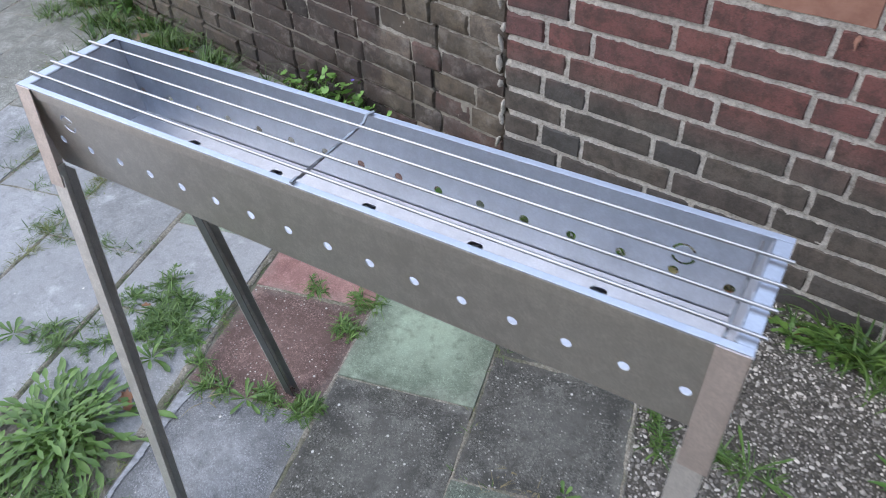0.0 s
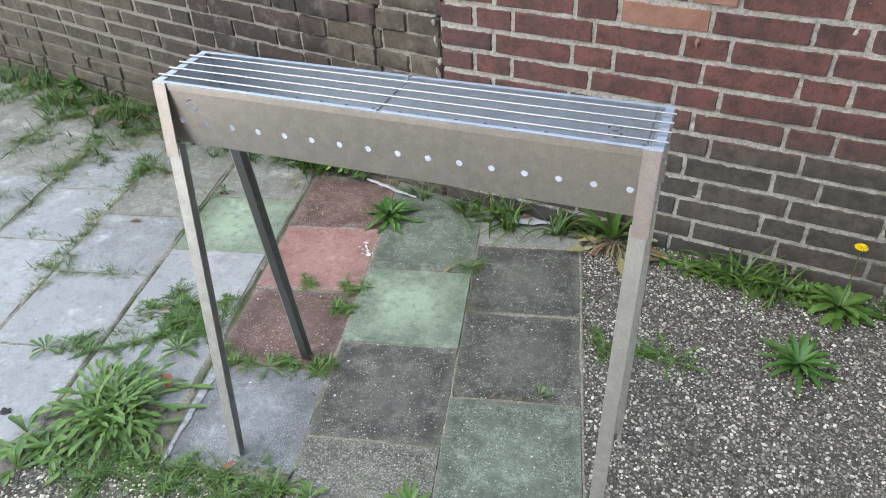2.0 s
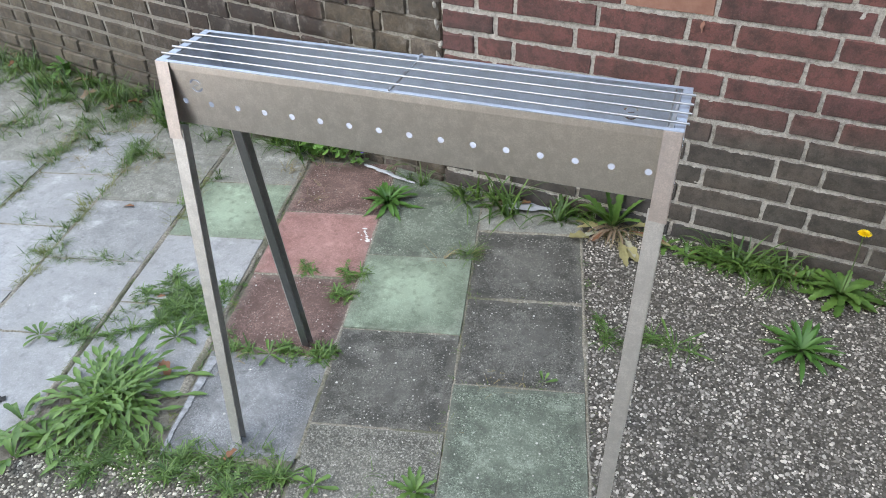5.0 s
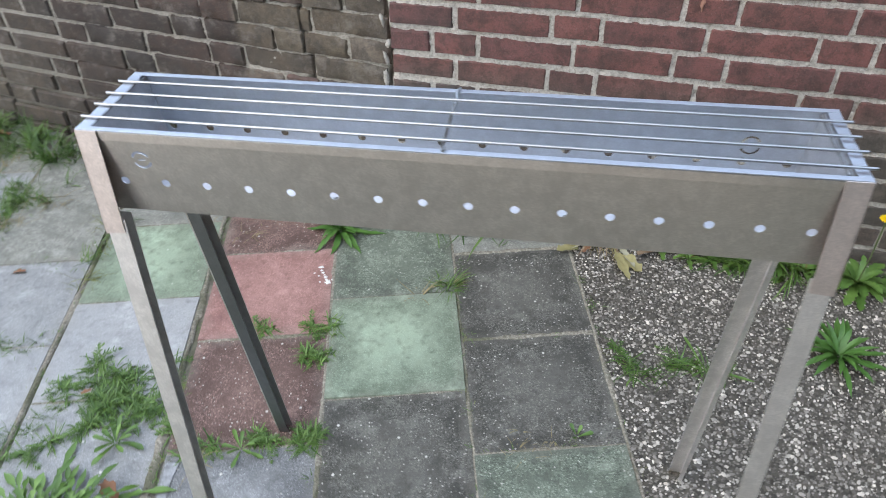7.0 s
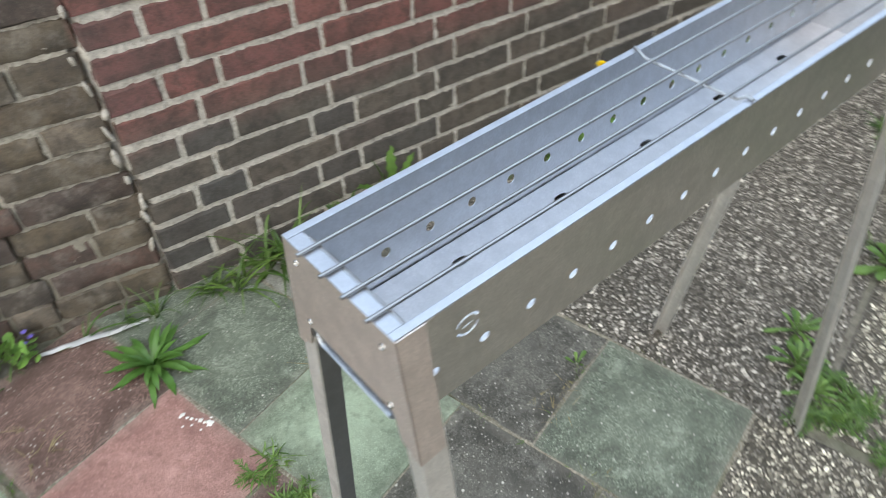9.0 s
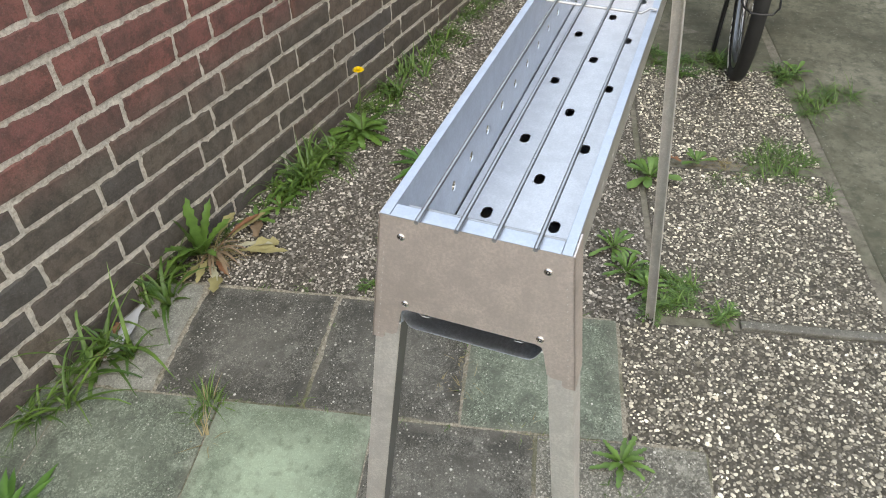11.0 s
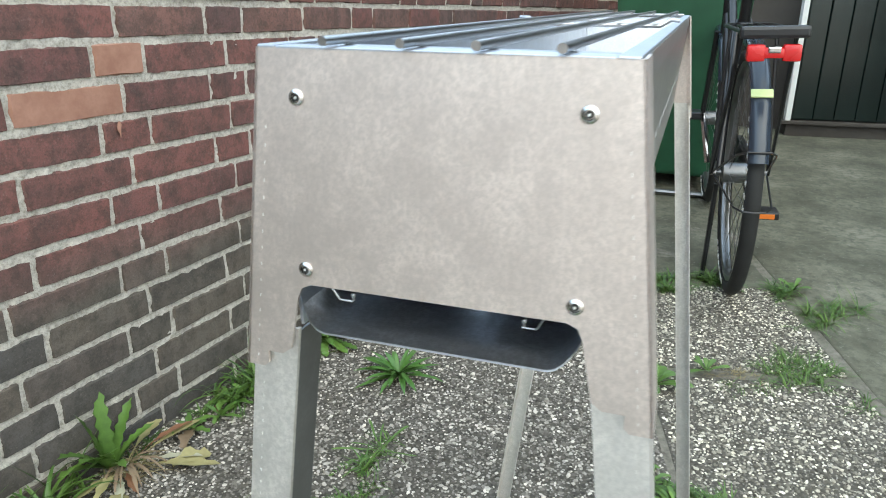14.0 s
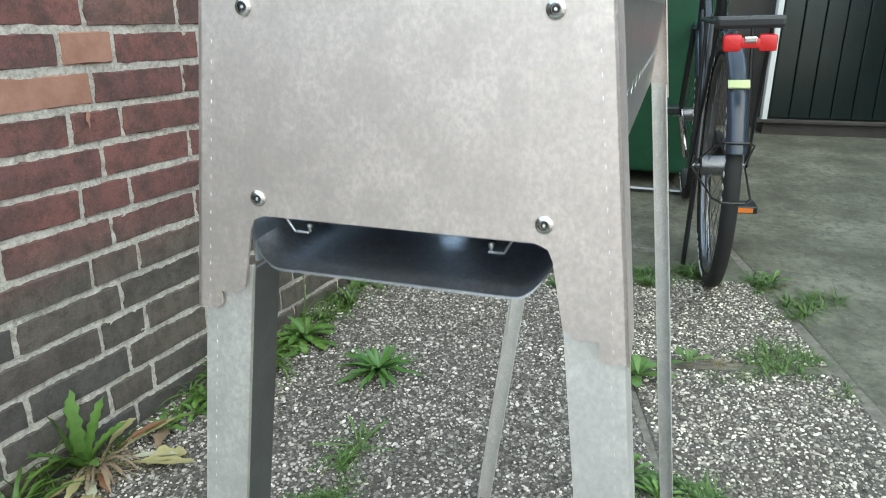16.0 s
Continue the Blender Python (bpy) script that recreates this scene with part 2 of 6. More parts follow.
def tile_mat(name, base, alt, speck=0.25, moss=0.2, grain=0.85, faded=0.2, lichen=0.0):
    k = Mat(name, rough=0.88)
    local = k.co
    k.world_co()
    c = k.mix(k.ramp(k.noise(5, 5, 0.65), (0.32, 0.0), (0.68, 1.0)), base, alt)
    c = k.mix(k.ramp(k.rnd(), (0.0, 0.0), (1.0, 0.22)), c, (0.06, 0.06, 0.055))
    c = k.mix(k.ramp(k.noise(210, 4, 0.85), (0.43, grain), (0.56, 0.0)), c, tuple(v * 0.38 for v in base))
    c = k.mix(k.ramp(k.noise(300, 3, 0.7), (0.56, 0.0), (0.68, 0.9 * grain)), c, tuple(min(1, v * 1.9 + 0.05) for v in alt))
    c = k.mix(k.ramp(k.noise(9, 6, 0.75), (0.54, 0.0), (0.72, 0.65)), c, tuple(min(1, v * 1.35 + 0.05) for v in alt))
    cloud = k.ramp(k.noise(16, 6, 0.75), (0.42, 0.8 * min(1, grain + 0.1)), (0.54, 0.0))
    c = k.mix(cloud, c, tuple(v * 0.55 for v in base))
    v = k.voronoi(120)
    dots = k.ramp(v.outputs["Distance"], (0.16, 1.0), (0.26, 0.0))
    pick = k.ramp(v.outputs["Color"], (1 - speck - 0.02, 0.0), (1 - speck, 1.0))
    both = k.mix(1.0, dots, pick, "MULTIPLY")
    both = k.mix(1.0, both, k.ramp(k.noise(13, 5, 0.7), (0.40, 0.1), (0.60, 1.0)), "MULTIPLY")
    c = k.mix(both, c, (0.56, 0.53, 0.48))
    v2 = k.voronoi(38)
    dots2 = k.mix(1.0, k.ramp(v2.outputs["Distance"], (0.08, 1.0), (0.14, 0.0)), k.ramp(v2.outputs["Color"], (0.74 if speck > 0.1 else 0.84, 0.0), (0.78 if speck > 0.1 else 0.88, 1.0)), "MULTIPLY")
    c = k.mix(dots2, c, (0.62, 0.60, 0.55))
    ab = k.add("ShaderNodeVectorMath")
    ab.operation = "ABSOLUTE"
    k.link(local, ab.inputs[0])
    sp = k.add("ShaderNodeSeparateXYZ")
    k.link(ab.outputs[0], sp.inputs[0])
    far = k.add("ShaderNodeMath")
    far.operation = "MAXIMUM"
    k.link(sp.outputs["X"], far.inputs[0])
    k.link(sp.outputs["Y"], far.inputs[1])
    rag = k.add("ShaderNodeMath")
    rag.operation = "MULTIPLY_ADD"
    k.link(k.noise(11, 6, 0.7), rag.inputs[0])
    rag.inputs[1].default_value = 0.10
    k.link(far.outputs[0], rag.inputs[2])
    c = k.mix(k.ramp(rag.outputs[0], (0.176, 0.0), (0.208, 0.42)), c, tuple(0.35 * v + 0.65 * w for v, w in zip(base, (0.27, 0.255, 0.22))))
    c = k.mix(k.ramp(rag.outputs[0], (0.09, faded), (0.17, 0.0)), c, tuple(min(1, v * 1.25 + 0.02) for v in alt))
    c = k.mix(k.ramp(k.noise(38, 5, 0.7), (0.52, 0.0), (0.72, 0.6)), c, tuple(v * 0.45 for v in base))
    c = k.mix(k.ramp(k.noise(2.4, 4, 0.6), (0.55, 0.0), (0.75, moss)), c, (0.07, 0.09, 0.045))
    if lichen:
        c = k.mix(k.ramp(k.noise(150, 6, 0.85), (0.50, 0.0), (0.60, lichen)), c, (0.42, 0.40, 0.35))
    k.color(c).rough(k.noise(20, 4), 0.7, 0.95)
    k.bump(k.noise(260, 4, 0.75), 0.8, 0.0018).bump(k.noise(12, 4, 0.6), 0.25, 0.004)
    return k.m


M_TILE = {
    "green": tile_mat("green_concrete", (0.122, 0.143, 0.110), (0.228, 0.268, 0.208), 0.26, 0.25, 0.85),
    "bright": tile_mat("pale_green_concrete", (0.165, 0.205, 0.145), (0.30, 0.375, 0.275), 0.06, 0.25, 0.4, 0.5),
    "dark": tile_mat("dark_concrete", (0.074, 0.072, 0.062), (0.156, 0.151, 0.131), 0.46, 0.2, 0.9, 0.3),
    "red": tile_mat("red_concrete", (0.145, 0.084, 0.071), (0.225, 0.135, 0.115), 0.36, 0.1, 0.95),
    "pink": tile_mat("pink_concrete", (0.29, 0.145, 0.128), (0.40, 0.225, 0.20), 0.06, 0.05, 0.4),
    "grey": tile_mat("grey_concrete", (0.33, 0.336, 0.343), (0.405, 0.41, 0.418), 0.02, 0.05, 0.2, 0.0),
    "slate": tile_mat("slate_grey_concrete", (0.27, 0.276, 0.28), (0.38, 0.386, 0.392), 0.03, 0.1, 0.35, 0.0),
    "stained": tile_mat("stained_grey_concrete", (0.168, 0.173, 0.178), (0.28, 0.288, 0.296), 0.12, 0.1, 0.7, 0.3),
    "pale": tile_mat("speckled_concrete", (0.110, 0.107, 0.088), (0.20, 0.195, 0.165), 0.5, 0.2, 0.95, lichen=0.6),
    "old": tile_mat("weathered_concrete", (0.235, 0.235, 0.205), (0.345, 0.343, 0.308), 0.08, 0.25, 0.6, 0.0),
}


def soil():
    k = Mat("soil", rough=0.97).world_co()
    n = k.noise(40, 6, 0.7)
    c = k.ramp(n, (0.3, (0.085, 0.076, 0.060)), (0.7, (0.23, 0.21, 0.175)))
    c = k.mix(k.ramp(k.noise(4, 4, 0.6), (0.45, 0.0), (0.65, 0.55)), c, (0.06, 0.075, 0.033))
    k.color(c).bump(n, 0.8, 0.01)
    return k.m


M_SOIL = soil()


def slab_mat():
    k = Mat("aggregate_cement", rough=0.95).world_co()
    n = k.noise(55, 6, 0.7)
    c = k.ramp(n, (0.3, (0.030, 0.027, 0.022)), (0.7, (0.105, 0.094, 0.077)))
    v = k.voronoi(130)
    c = k.mix(k.ramp(v.outputs["Distance"], (0.25, 0.7), (0.4, 0.0)), c, k.ramp(v.outputs["Color"], (0.0, (0.07, 0.06, 0.05)), (1.0, (0.38, 0.35, 0.31))))
    k.color(c).bump(n, 0.7, 0.004).bump(v.outputs["Distance"], -0.5, 0.003)
    return k.m


M_SLAB = slab_mat()


def pebble_mat(name, light, warm):
    def stones(v):
        return min(1.0, v * light), min(1.0, v * light * 0.92), min(1.0, v * light * warm)

    k = Mat(name, rough=0.9, spec=0.2).world_co()
    c = k.ramp(k.island(), (0.0, stones(0.045)), (0.22, stones(0.12)), (0.46, stones(0.22)), (0.68, stones(0.37)), (0.86, stones(0.62)), (1.0, stones(0.92)))
    c = k.mix(k.ramp(k.noise(60, 4, 0.7), (0.5, 0.0), (0.75, 0.6)), c, (0.07, 0.06, 0.05))
    c = k.mix(k.ramp(k.noise(5.5, 6, 0.7), (0.40, 0.35), (0.56, 0.0)), c, (0.060, 0.053, 0.042))
    k.color(c).bump(k.noise(400, 3, 0.7), 0.4, 0.0008)
    return k.m


M_PEBBLE = pebble_mat("pebbles", 0.85, 0.82)
M_PALE_PEBBLE = pebble_mat("pale_pebbles", 1.12, 0.76)


def path_mat():
    k = Mat("path_concrete", rough=0.85).world_co()
    c = k.ramp(k.noise(2.6, 7, 0.72), (0.34, (0.051, 0.049, 0.033)), (0.5, (0.104, 0.100, 0.070)), (0.66, (0.180, 0.171, 0.130)))
    c = k.mix(k.ramp(k.noise(24, 6, 0.75), (0.47, 0.0), (0.62, 0.75)), c, (0.050, 0.055, 0.036))
    c = k.mix(k.ramp(k.noise(70, 4, 0.75), (0.60, 0.0), (0.70, 0.7)), c, (0.24, 0.235, 0.20))
    k.color(c).bump(k.noise(30, 5, 0.7), 0.4, 0.003)
    return k.m


M_PATH = path_mat()


# pale warm surface for unseen things that brighten the end plate
k = Mat("warm_bounce_surface", rough=0.85).world_co()
k.color(k.ramp(k.noise(3, 5, 0.65), (0.3, (0.44, 0.335, 0.255)), (0.7, (0.56, 0.435, 0.34)))).bump(k.noise(40, 4), 0.4, 0.003)
M_BOUNCE = k.m


# warm tone chosen for what the front panel reflects
k = Mat("warm_bounce_paving", rough=0.85).world_co()
k.color(k.ramp(k.noise(4, 5, 0.65), (0.3, (0.30, 0.235, 0.175)), (0.7, (0.42, 0.335, 0.255)))).bump(k.noise(40, 4), 0.4, 0.003)
M_WARM = k.m


def leaf_mat(name, a, b, rough=0.5):
    k = Mat(name, rough=rough, spec=0.38).world_co()
    c = k.mix(k.mix(0.25, k.island(), k.rnd()), a, b)
    c = k.mix(k.ramp(k.noise(45, 3), (0.4, 0.0), (0.7, 0.4)), c, tuple(v * 0.55 for v in a))
    k.color(c)
    k.b.inputs["Transmission Weight"].default_value = 0.0
    k.b.inputs["Subsurface Weight"].default_value = 0.0
    return k.m


M_GRASS = leaf_mat("grass_blades", (0.020, 0.060, 0.011), (0.125, 0.212, 0.046), 0.42)
M_WEED = leaf_mat("weed_leaves", (0.022, 0.070, 0.012), (0.210, 0.350, 0.080), 0.42)
M_MAT = leaf_mat("mat_leaves", (0.020, 0.062, 0.011), (0.145, 0.245, 0.058), 0.45)
M_DEEPWEED = leaf_mat("deep_green_leaves", (0.036, 0.108, 0.022), (0.115, 0.230, 0.050), 0.40)
M_CLOVER = leaf_mat("round_leaves", (0.050, 0.145, 0.026), (0.190, 0.350, 0.085))
M_OLIVE = leaf_mat("olive_blades", (0.085, 0.105, 0.028), (0.225, 0.240, 0.085), 0.6)
M_DRYGRASS = leaf_mat("dry_blades", (0.20, 0.16, 0.08), (0.30, 0.25, 0.14), 0.8)
M_DRYLEAF = leaf_mat("dry_leaves", (0.15, 0.10, 0.065), (0.30, 0.22, 0.14), 0.75)
M_YELLEAF = leaf_mat("yellowed_leaves", (0.22, 0.195, 0.085), (0.38, 0.335, 0.165), 0.7)
M_PALELEAF = leaf_mat("pale_withered_leaves", (0.30, 0.29, 0.20), (0.44, 0.42, 0.32), 0.75)
M_RUSTLEAF = leaf_mat("rust_leaves", (0.17, 0.075, 0.038), (0.27, 0.135, 0.075), 0.7)


def plain(name, c, rough=0.5, metal=0.0, vary=0.15, scale=12, bump=0.1):
    k = Mat(name, rough=rough, metal=metal)
    n = k.noise(scale, 4, 0.6)
    k.color(k.mix(k.ramp(n, (0.35, 0.0), (0.65, 1.0)), tuple(v * (1 - vary) for v in c), c))
    k.rough(k.noise(scale * 2.3, 4), max(0.05, rough - 0.08), min(1, rough + 0.1))
    if bump:
        k.bump(k.noise(scale * 6, 3), bump, 0.001)
    return k.m


M_BLACK = plain("black_paint", (0.012, 0.012, 0.014), 0.3)
M_RUBBER = plain("tyre_rubber", (0.018, 0.018, 0.018), 0.8)
M_CHROME = plain("chrome", (0.62, 0.62, 0.63), 0.15, 1.0, 0.05, bump=0)
M_DULLCHROME = plain("dull_chrome", (0.26, 0.26, 0.265), 0.34, 1.0, 0.25, bump=0)
M_GUARD = plain("mudguard_paint", (0.026, 0.036, 0.052), 0.22)
M_REDLENS = plain("red_lens", (0.55, 0.012, 0.015), 0.25, bump=0)
M_LIME = plain("lime_reflector", (0.56, 0.64, 0.30), 0.35, bump=0)
M_ORANGE = plain("orange_reflector", (0.75, 0.19, 0.03), 0.35, bump=0)
M_WHITE = plain("white_paint", (0.72, 0.71, 0.68), 0.55, vary=0.1)
M_GREENPAINT = plain("dark_green_paint", (0.006, 0.014, 0.012), 0.18, vary=0.4, scale=5)
M_BIN = plain("green_plastic", (0.018, 0.085, 0.042), 0.4, vary=0.2)
M_YELLOW = plain("yellow_petals", (0.85, 0.60, 0.01), 0.6, bump=0)
M_VIOLET = plain("violet_petals", (0.16, 0.12, 0.50), 0.6, bump=0)
M_PLASTIC = plain("white_film", (0.42, 0.43, 0.45), 0.4, vary=0.2)
M_SMEAR = plain("pale_cement", (0.35, 0.36, 0.375), 0.9, vary=0.5, scale=60)
M_DARKWALL = plain("dark_render", (0.070, 0.060, 0.052), 0.9, vary=0.35, scale=3)
M_STEM = plain("stem_green", (0.09, 0.13, 0.04), 0.6, bump=0)

# ---- ground ----
TA = radians(18.1)
E1, E2, ORG = Vector((math.cos(TA), math.sin(TA), 0)), Vector((-math.sin(TA), math.cos(TA), 0)), Vector((0, -0.675, 0))
TURNED = Matrix.Translation(ORG) @ Matrix.Rotation(TA, 4, "Z")


def uv(u, v, z=0.0):
    return ORG + E1 * u + E2 * v + Vector((0, 0, z))


def wall_y(x):
    return 0.0 if x > -0.67 else 0.012 + 0.105 * (-0.67 - x)


# one sheet of soil that reaches the horizon
bm = bmesh.new()
bmesh.ops.create_grid(bm, x_segments=60, y_segments=60, size=3.2)
for v in bm.verts:
    v.co.z = -0.0055 + 0.002 * noise.noise(v.co * 6)
outer = [v for v in bm.verts if abs(v.co.x) > 3.19 or abs(v.co.y) > 3.19]
big = bmesh.ops.extrude_edge_only(bm, edges=[e for e in bm.edges if e.is_boundary])
for v in [g for g in big["geom"] if isinstance(g, bmesh.types.BMVert)]:
    v.co.x *= 60
    v.co.y *= 60
    v.co.z = -0.02
ground = tagged(new("ground", mesh_of(bm, "ground", M_SOIL)), "dark soil and moss under the paving", "ground", kind="structure")

# concrete path beside the slabs
bm = bmesh.new()
box(bm, 0.15, 9.0, -6.5, -0.905, -0.05, -0.003, 0.006)
path = new("pavement", mesh_of(bm, "pavement", M_PATH))
path.matrix_basis = TURNED
tagged(path, "greenish grey weathered concrete path", "pavement", kind="structure")


# added dark strip, so that the front panel reflects less light close by
bm = bmesh.new()
box(bm, -1.9, 0.145, -1.30, -0.905, -0.05, -0.0035, 0.006)
path = new("pavement", mesh_of(bm, "pavement", M_PATH))
path.matrix_basis = TURNED
tagged(path, "added dark paving in front of the slabs that darkens the panel reflection", "pavement", kind="structure")
# added lighter strip beyond, a warm reflector for the front panel
bm = bmesh.new()
box(bm, -1.9, 0.145, -6.5, -1.305, -0.05, -0.0035, 0.006)
path = new("pavement", mesh_of(bm, "pavement", M_WARM))
path.matrix_basis = TURNED
tagged(path, "added warm brownish paving farther out that brightens the panel reflection", "pavement", kind="structure")
# unseen pavement added as a warm reflector for the end plate
bm = bmesh.new()
box(bm, -18.0, -1.91, -6.5, -0.905, -0.05, -0.004, 0.006)
box(bm, -18.0, -3.09, -0.900, 12.0, -0.05, -0.004, 0.006)
path = new("pavement", mesh_of(bm, "pavement", M_BOUNCE))
path.matrix_basis = TURNED
tagged(path, "added pale pavement out of view that reflects warm light", "pavement", kind="structure")


def tile_mesh(size, seed):
    """A paving tile with rounded, chipped edges."""
    rnd = random.Random(seed)
    n, h = 5, size / 2
    bm = bmesh.new()
    grid = []
    for i in range(n):
        row = []
        for j in range(n):
            x, y = (i / (n - 1) - 0.5) * size, (j / (n - 1) - 0.5) * size
            row.append([x, y, 0.0])
        grid.append(row)
    top = [[bm.verts.new((x * 0.991 + rnd.uniform(-1, 1) * 0.0008, y * 0.991 + rnd.uniform(-1, 1) * 0.0008, rnd.uniform(-0.0006, 0.0006) + 0.0012)) for x, y, z in row] for row in grid]
    for i in range(n - 1):
        for j in range(n - 1):
            bm.faces.new((top[i][j], top[i + 1][j], top[i + 1][j + 1], top[i][j + 1]))
    rim = [top[i][0] for i in range(n)] + [top[n - 1][j] for j in range(1, n)] + [top[i][n - 1] for i in range(n - 2, -1, -1)] + [top[0][j] for j in range(n - 2, 0, -1)]
    low = [bm.verts.new((v.co.x / 0.991 + rnd.uniform(-1, 0.4) * 0.0012 * (1 if v.co.x > 0 else -1), v.co.y / 0.991 + rnd.uniform(-1, 0.4) * 0.0012 * (1 if v.co.y > 0 else -1), -0.003)) for v in rim]
    deep = [bm.verts.new((v.co.x, v.co.y, -0.03)) for v in low]
    m = len(rim)
    for a, b in ((rim, low), (low, deep)):
        for k in range(m):
            bm.faces.new((a[k], b[k], b[(k + 1) % m], a[(k + 1) % m]))
    return smooth(mesh_of(bm, "paving_tile", None), 50)


TILE_MESH = {}


def tile(u, v, colour, parent, size=0.3005):
    key = (colour, (round(u * 100) * 7 + round(v * 100)) % 3)
    if key not in TILE_MESH:
        me = tile_mesh(size, key[1])
        me.materials.append(M_TILE[colour])
        TILE_MESH[key] = me
    ob = new("paving_tile", TILE_MESH[key])
    r = random.Random(round(u * 1000) * 31 + round(v * 1000))
    p = uv(u, v, r.uniform(-0.003, 0.002))
    ob.matrix_basis = pose(*p, r.uniform(-0.3, 0.3), r.uniform(-0.3, 0.3), math.degrees(TA) + r.uniform(-0.4, 0.4))
    ob.parent = parent
    return ob


paving = thing("paving", Matrix(), "square concrete paving tiles in grey, green and red", "paving", kind="structure")
COLUMNS = [
    # middle u, first middle v, colours towards the wall
    (-0.150, -0.150, ["green", "dark", "dark", "old"]),
    (-0.452, -0.294, ["pale", "dark", "bright", "green", "green"]),
    (-0.757, -0.100, ["stained", "red", "pink", "red"]),
    (-1.080, 0.050, ["slate", "grey", "bright", "old"]),
    (-1.395, -0.085, ["grey", "grey", "slate", "old", "old"]),
    (-1.705, -0.238, ["grey", "grey", "grey", "grey", "slate", "old"]),
    (-2.010, -0.170, ["grey", "slate", "grey", "slate", "old", "old"]),
    (-2.315, -0.320, ["slate", "grey", "slate", "slate", "old", "old", "old"]),
    (-2.620, -0.170, ["grey", "slate", "slate", "old", "old", "old", "old"]),
    (-2.925, -0.320, ["slate", "slate", "old", "old", "old", "old", "old"]),
]
for cu, v0, names in COLUMNS:
    for i, colour in enumerate(names):
        tile(cu, v0 + 0.302 * i, colour, paving)


# sand and grit that fill the joints
def sand_mat():
    k = Mat("joint_sand", rough=0.97).world_co()
    n = k.noise(160, 5, 0.75)
    c = k.ramp(n, (0.30, (0.085, 0.075, 0.058)), (0.5, (0.235, 0.212, 0.172)), (0.68, (0.42, 0.385, 0.325)))
    c = k.mix(k.ramp(k.noise(7, 4, 0.6), (0.48, 0.0), (0.62, 0.65)), c, (0.060, 0.068, 0.030))
    k.color(c).bump(n, 0.9, 0.003)
    return k.m


M_SAND = sand_mat()
rs = random.Random(91)
sand_v, sand_f = [], []


def sand_strip(u0, v0, u1, v1, wide):
    """A low uneven ridge along a joint, wide where it spills over the edges."""
    a, b = Vector((u0, v0, 0)), Vector((u1, v1, 0))
    n = max(3, int((b - a).length / 0.012))
    side = Vector((-(b - a).y, (b - a).x, 0)).normalized()
    last = None
    for i in range(n + 1):
        p = a.lerp(b, i / n)
        w = wide * (0.55 + 1.1 * max(0.0, noise.noise(Vector((p.x * 9, p.y * 9, u0)))) + rs.uniform(-0.12, 0.12))
        off = side * rs.uniform(-0.0015, 0.0015)
        top = 0.0004 + 0.0022 * max(-0.6, noise.noise(Vector((p.x * 23, p.y * 23, 3 + v0))))
        row = []
        for q, z in ((-1, -0.004), (-0.45, top - 0.0004), (0, top + rs.uniform(-0.0006, 0.0006)), (0.5, top - 0.0004), (1, -0.004)):
            c = uv(*(p + off + side * (q * w * rs.uniform(0.8, 1.15)))[:2], z)
            sand_v.append(tuple(c))
            row.append(len(sand_v) - 1)
        if last:
            for q in range(4):
                sand_f.append((last[q], last[q + 1], row[q + 1], row[q]))
        last = row


for cu, v0, names in COLUMNS:
    for i in range(len(names) + 1):
        v = v0 + 0.302 * i - 0.151
        sand_strip(cu - 0.148, v, cu + 0.148, v, (0.0125 if cu > -0.3 else 0.0105) if cu > -1.0 else 0.006)
    sand_strip(cu + 0.1535, v0 - 0.14, cu + 0.1535, v0 + 0.302 * len(names) - 0.16, 0.0085 if cu > -0.5 else 0.013)
me = bpy.data.meshes.new("joint_sand")
me.from_pydata(sand_v, [], sand_f)
me.materials.append(M_SAND)
ob = new("joint_sand", smooth(me, 70))
tagged(ob, "sand, grit and moss in the joints of the paving", "sand", kind="stuff")

bm = bmesh.new()
box(bm, 0.0125, 0.0335, -0.905, -0.56, -0.04, 0.0035, 0.003)
ob = part("edging_strip", bm, M_TILE["dark"], paving, "worn narrow strip of concrete between pebble slabs", m=TURNED)


# ---- brick wall ----
COURSE, ROW0, BED = 0.0652, 0.602, 0.0150


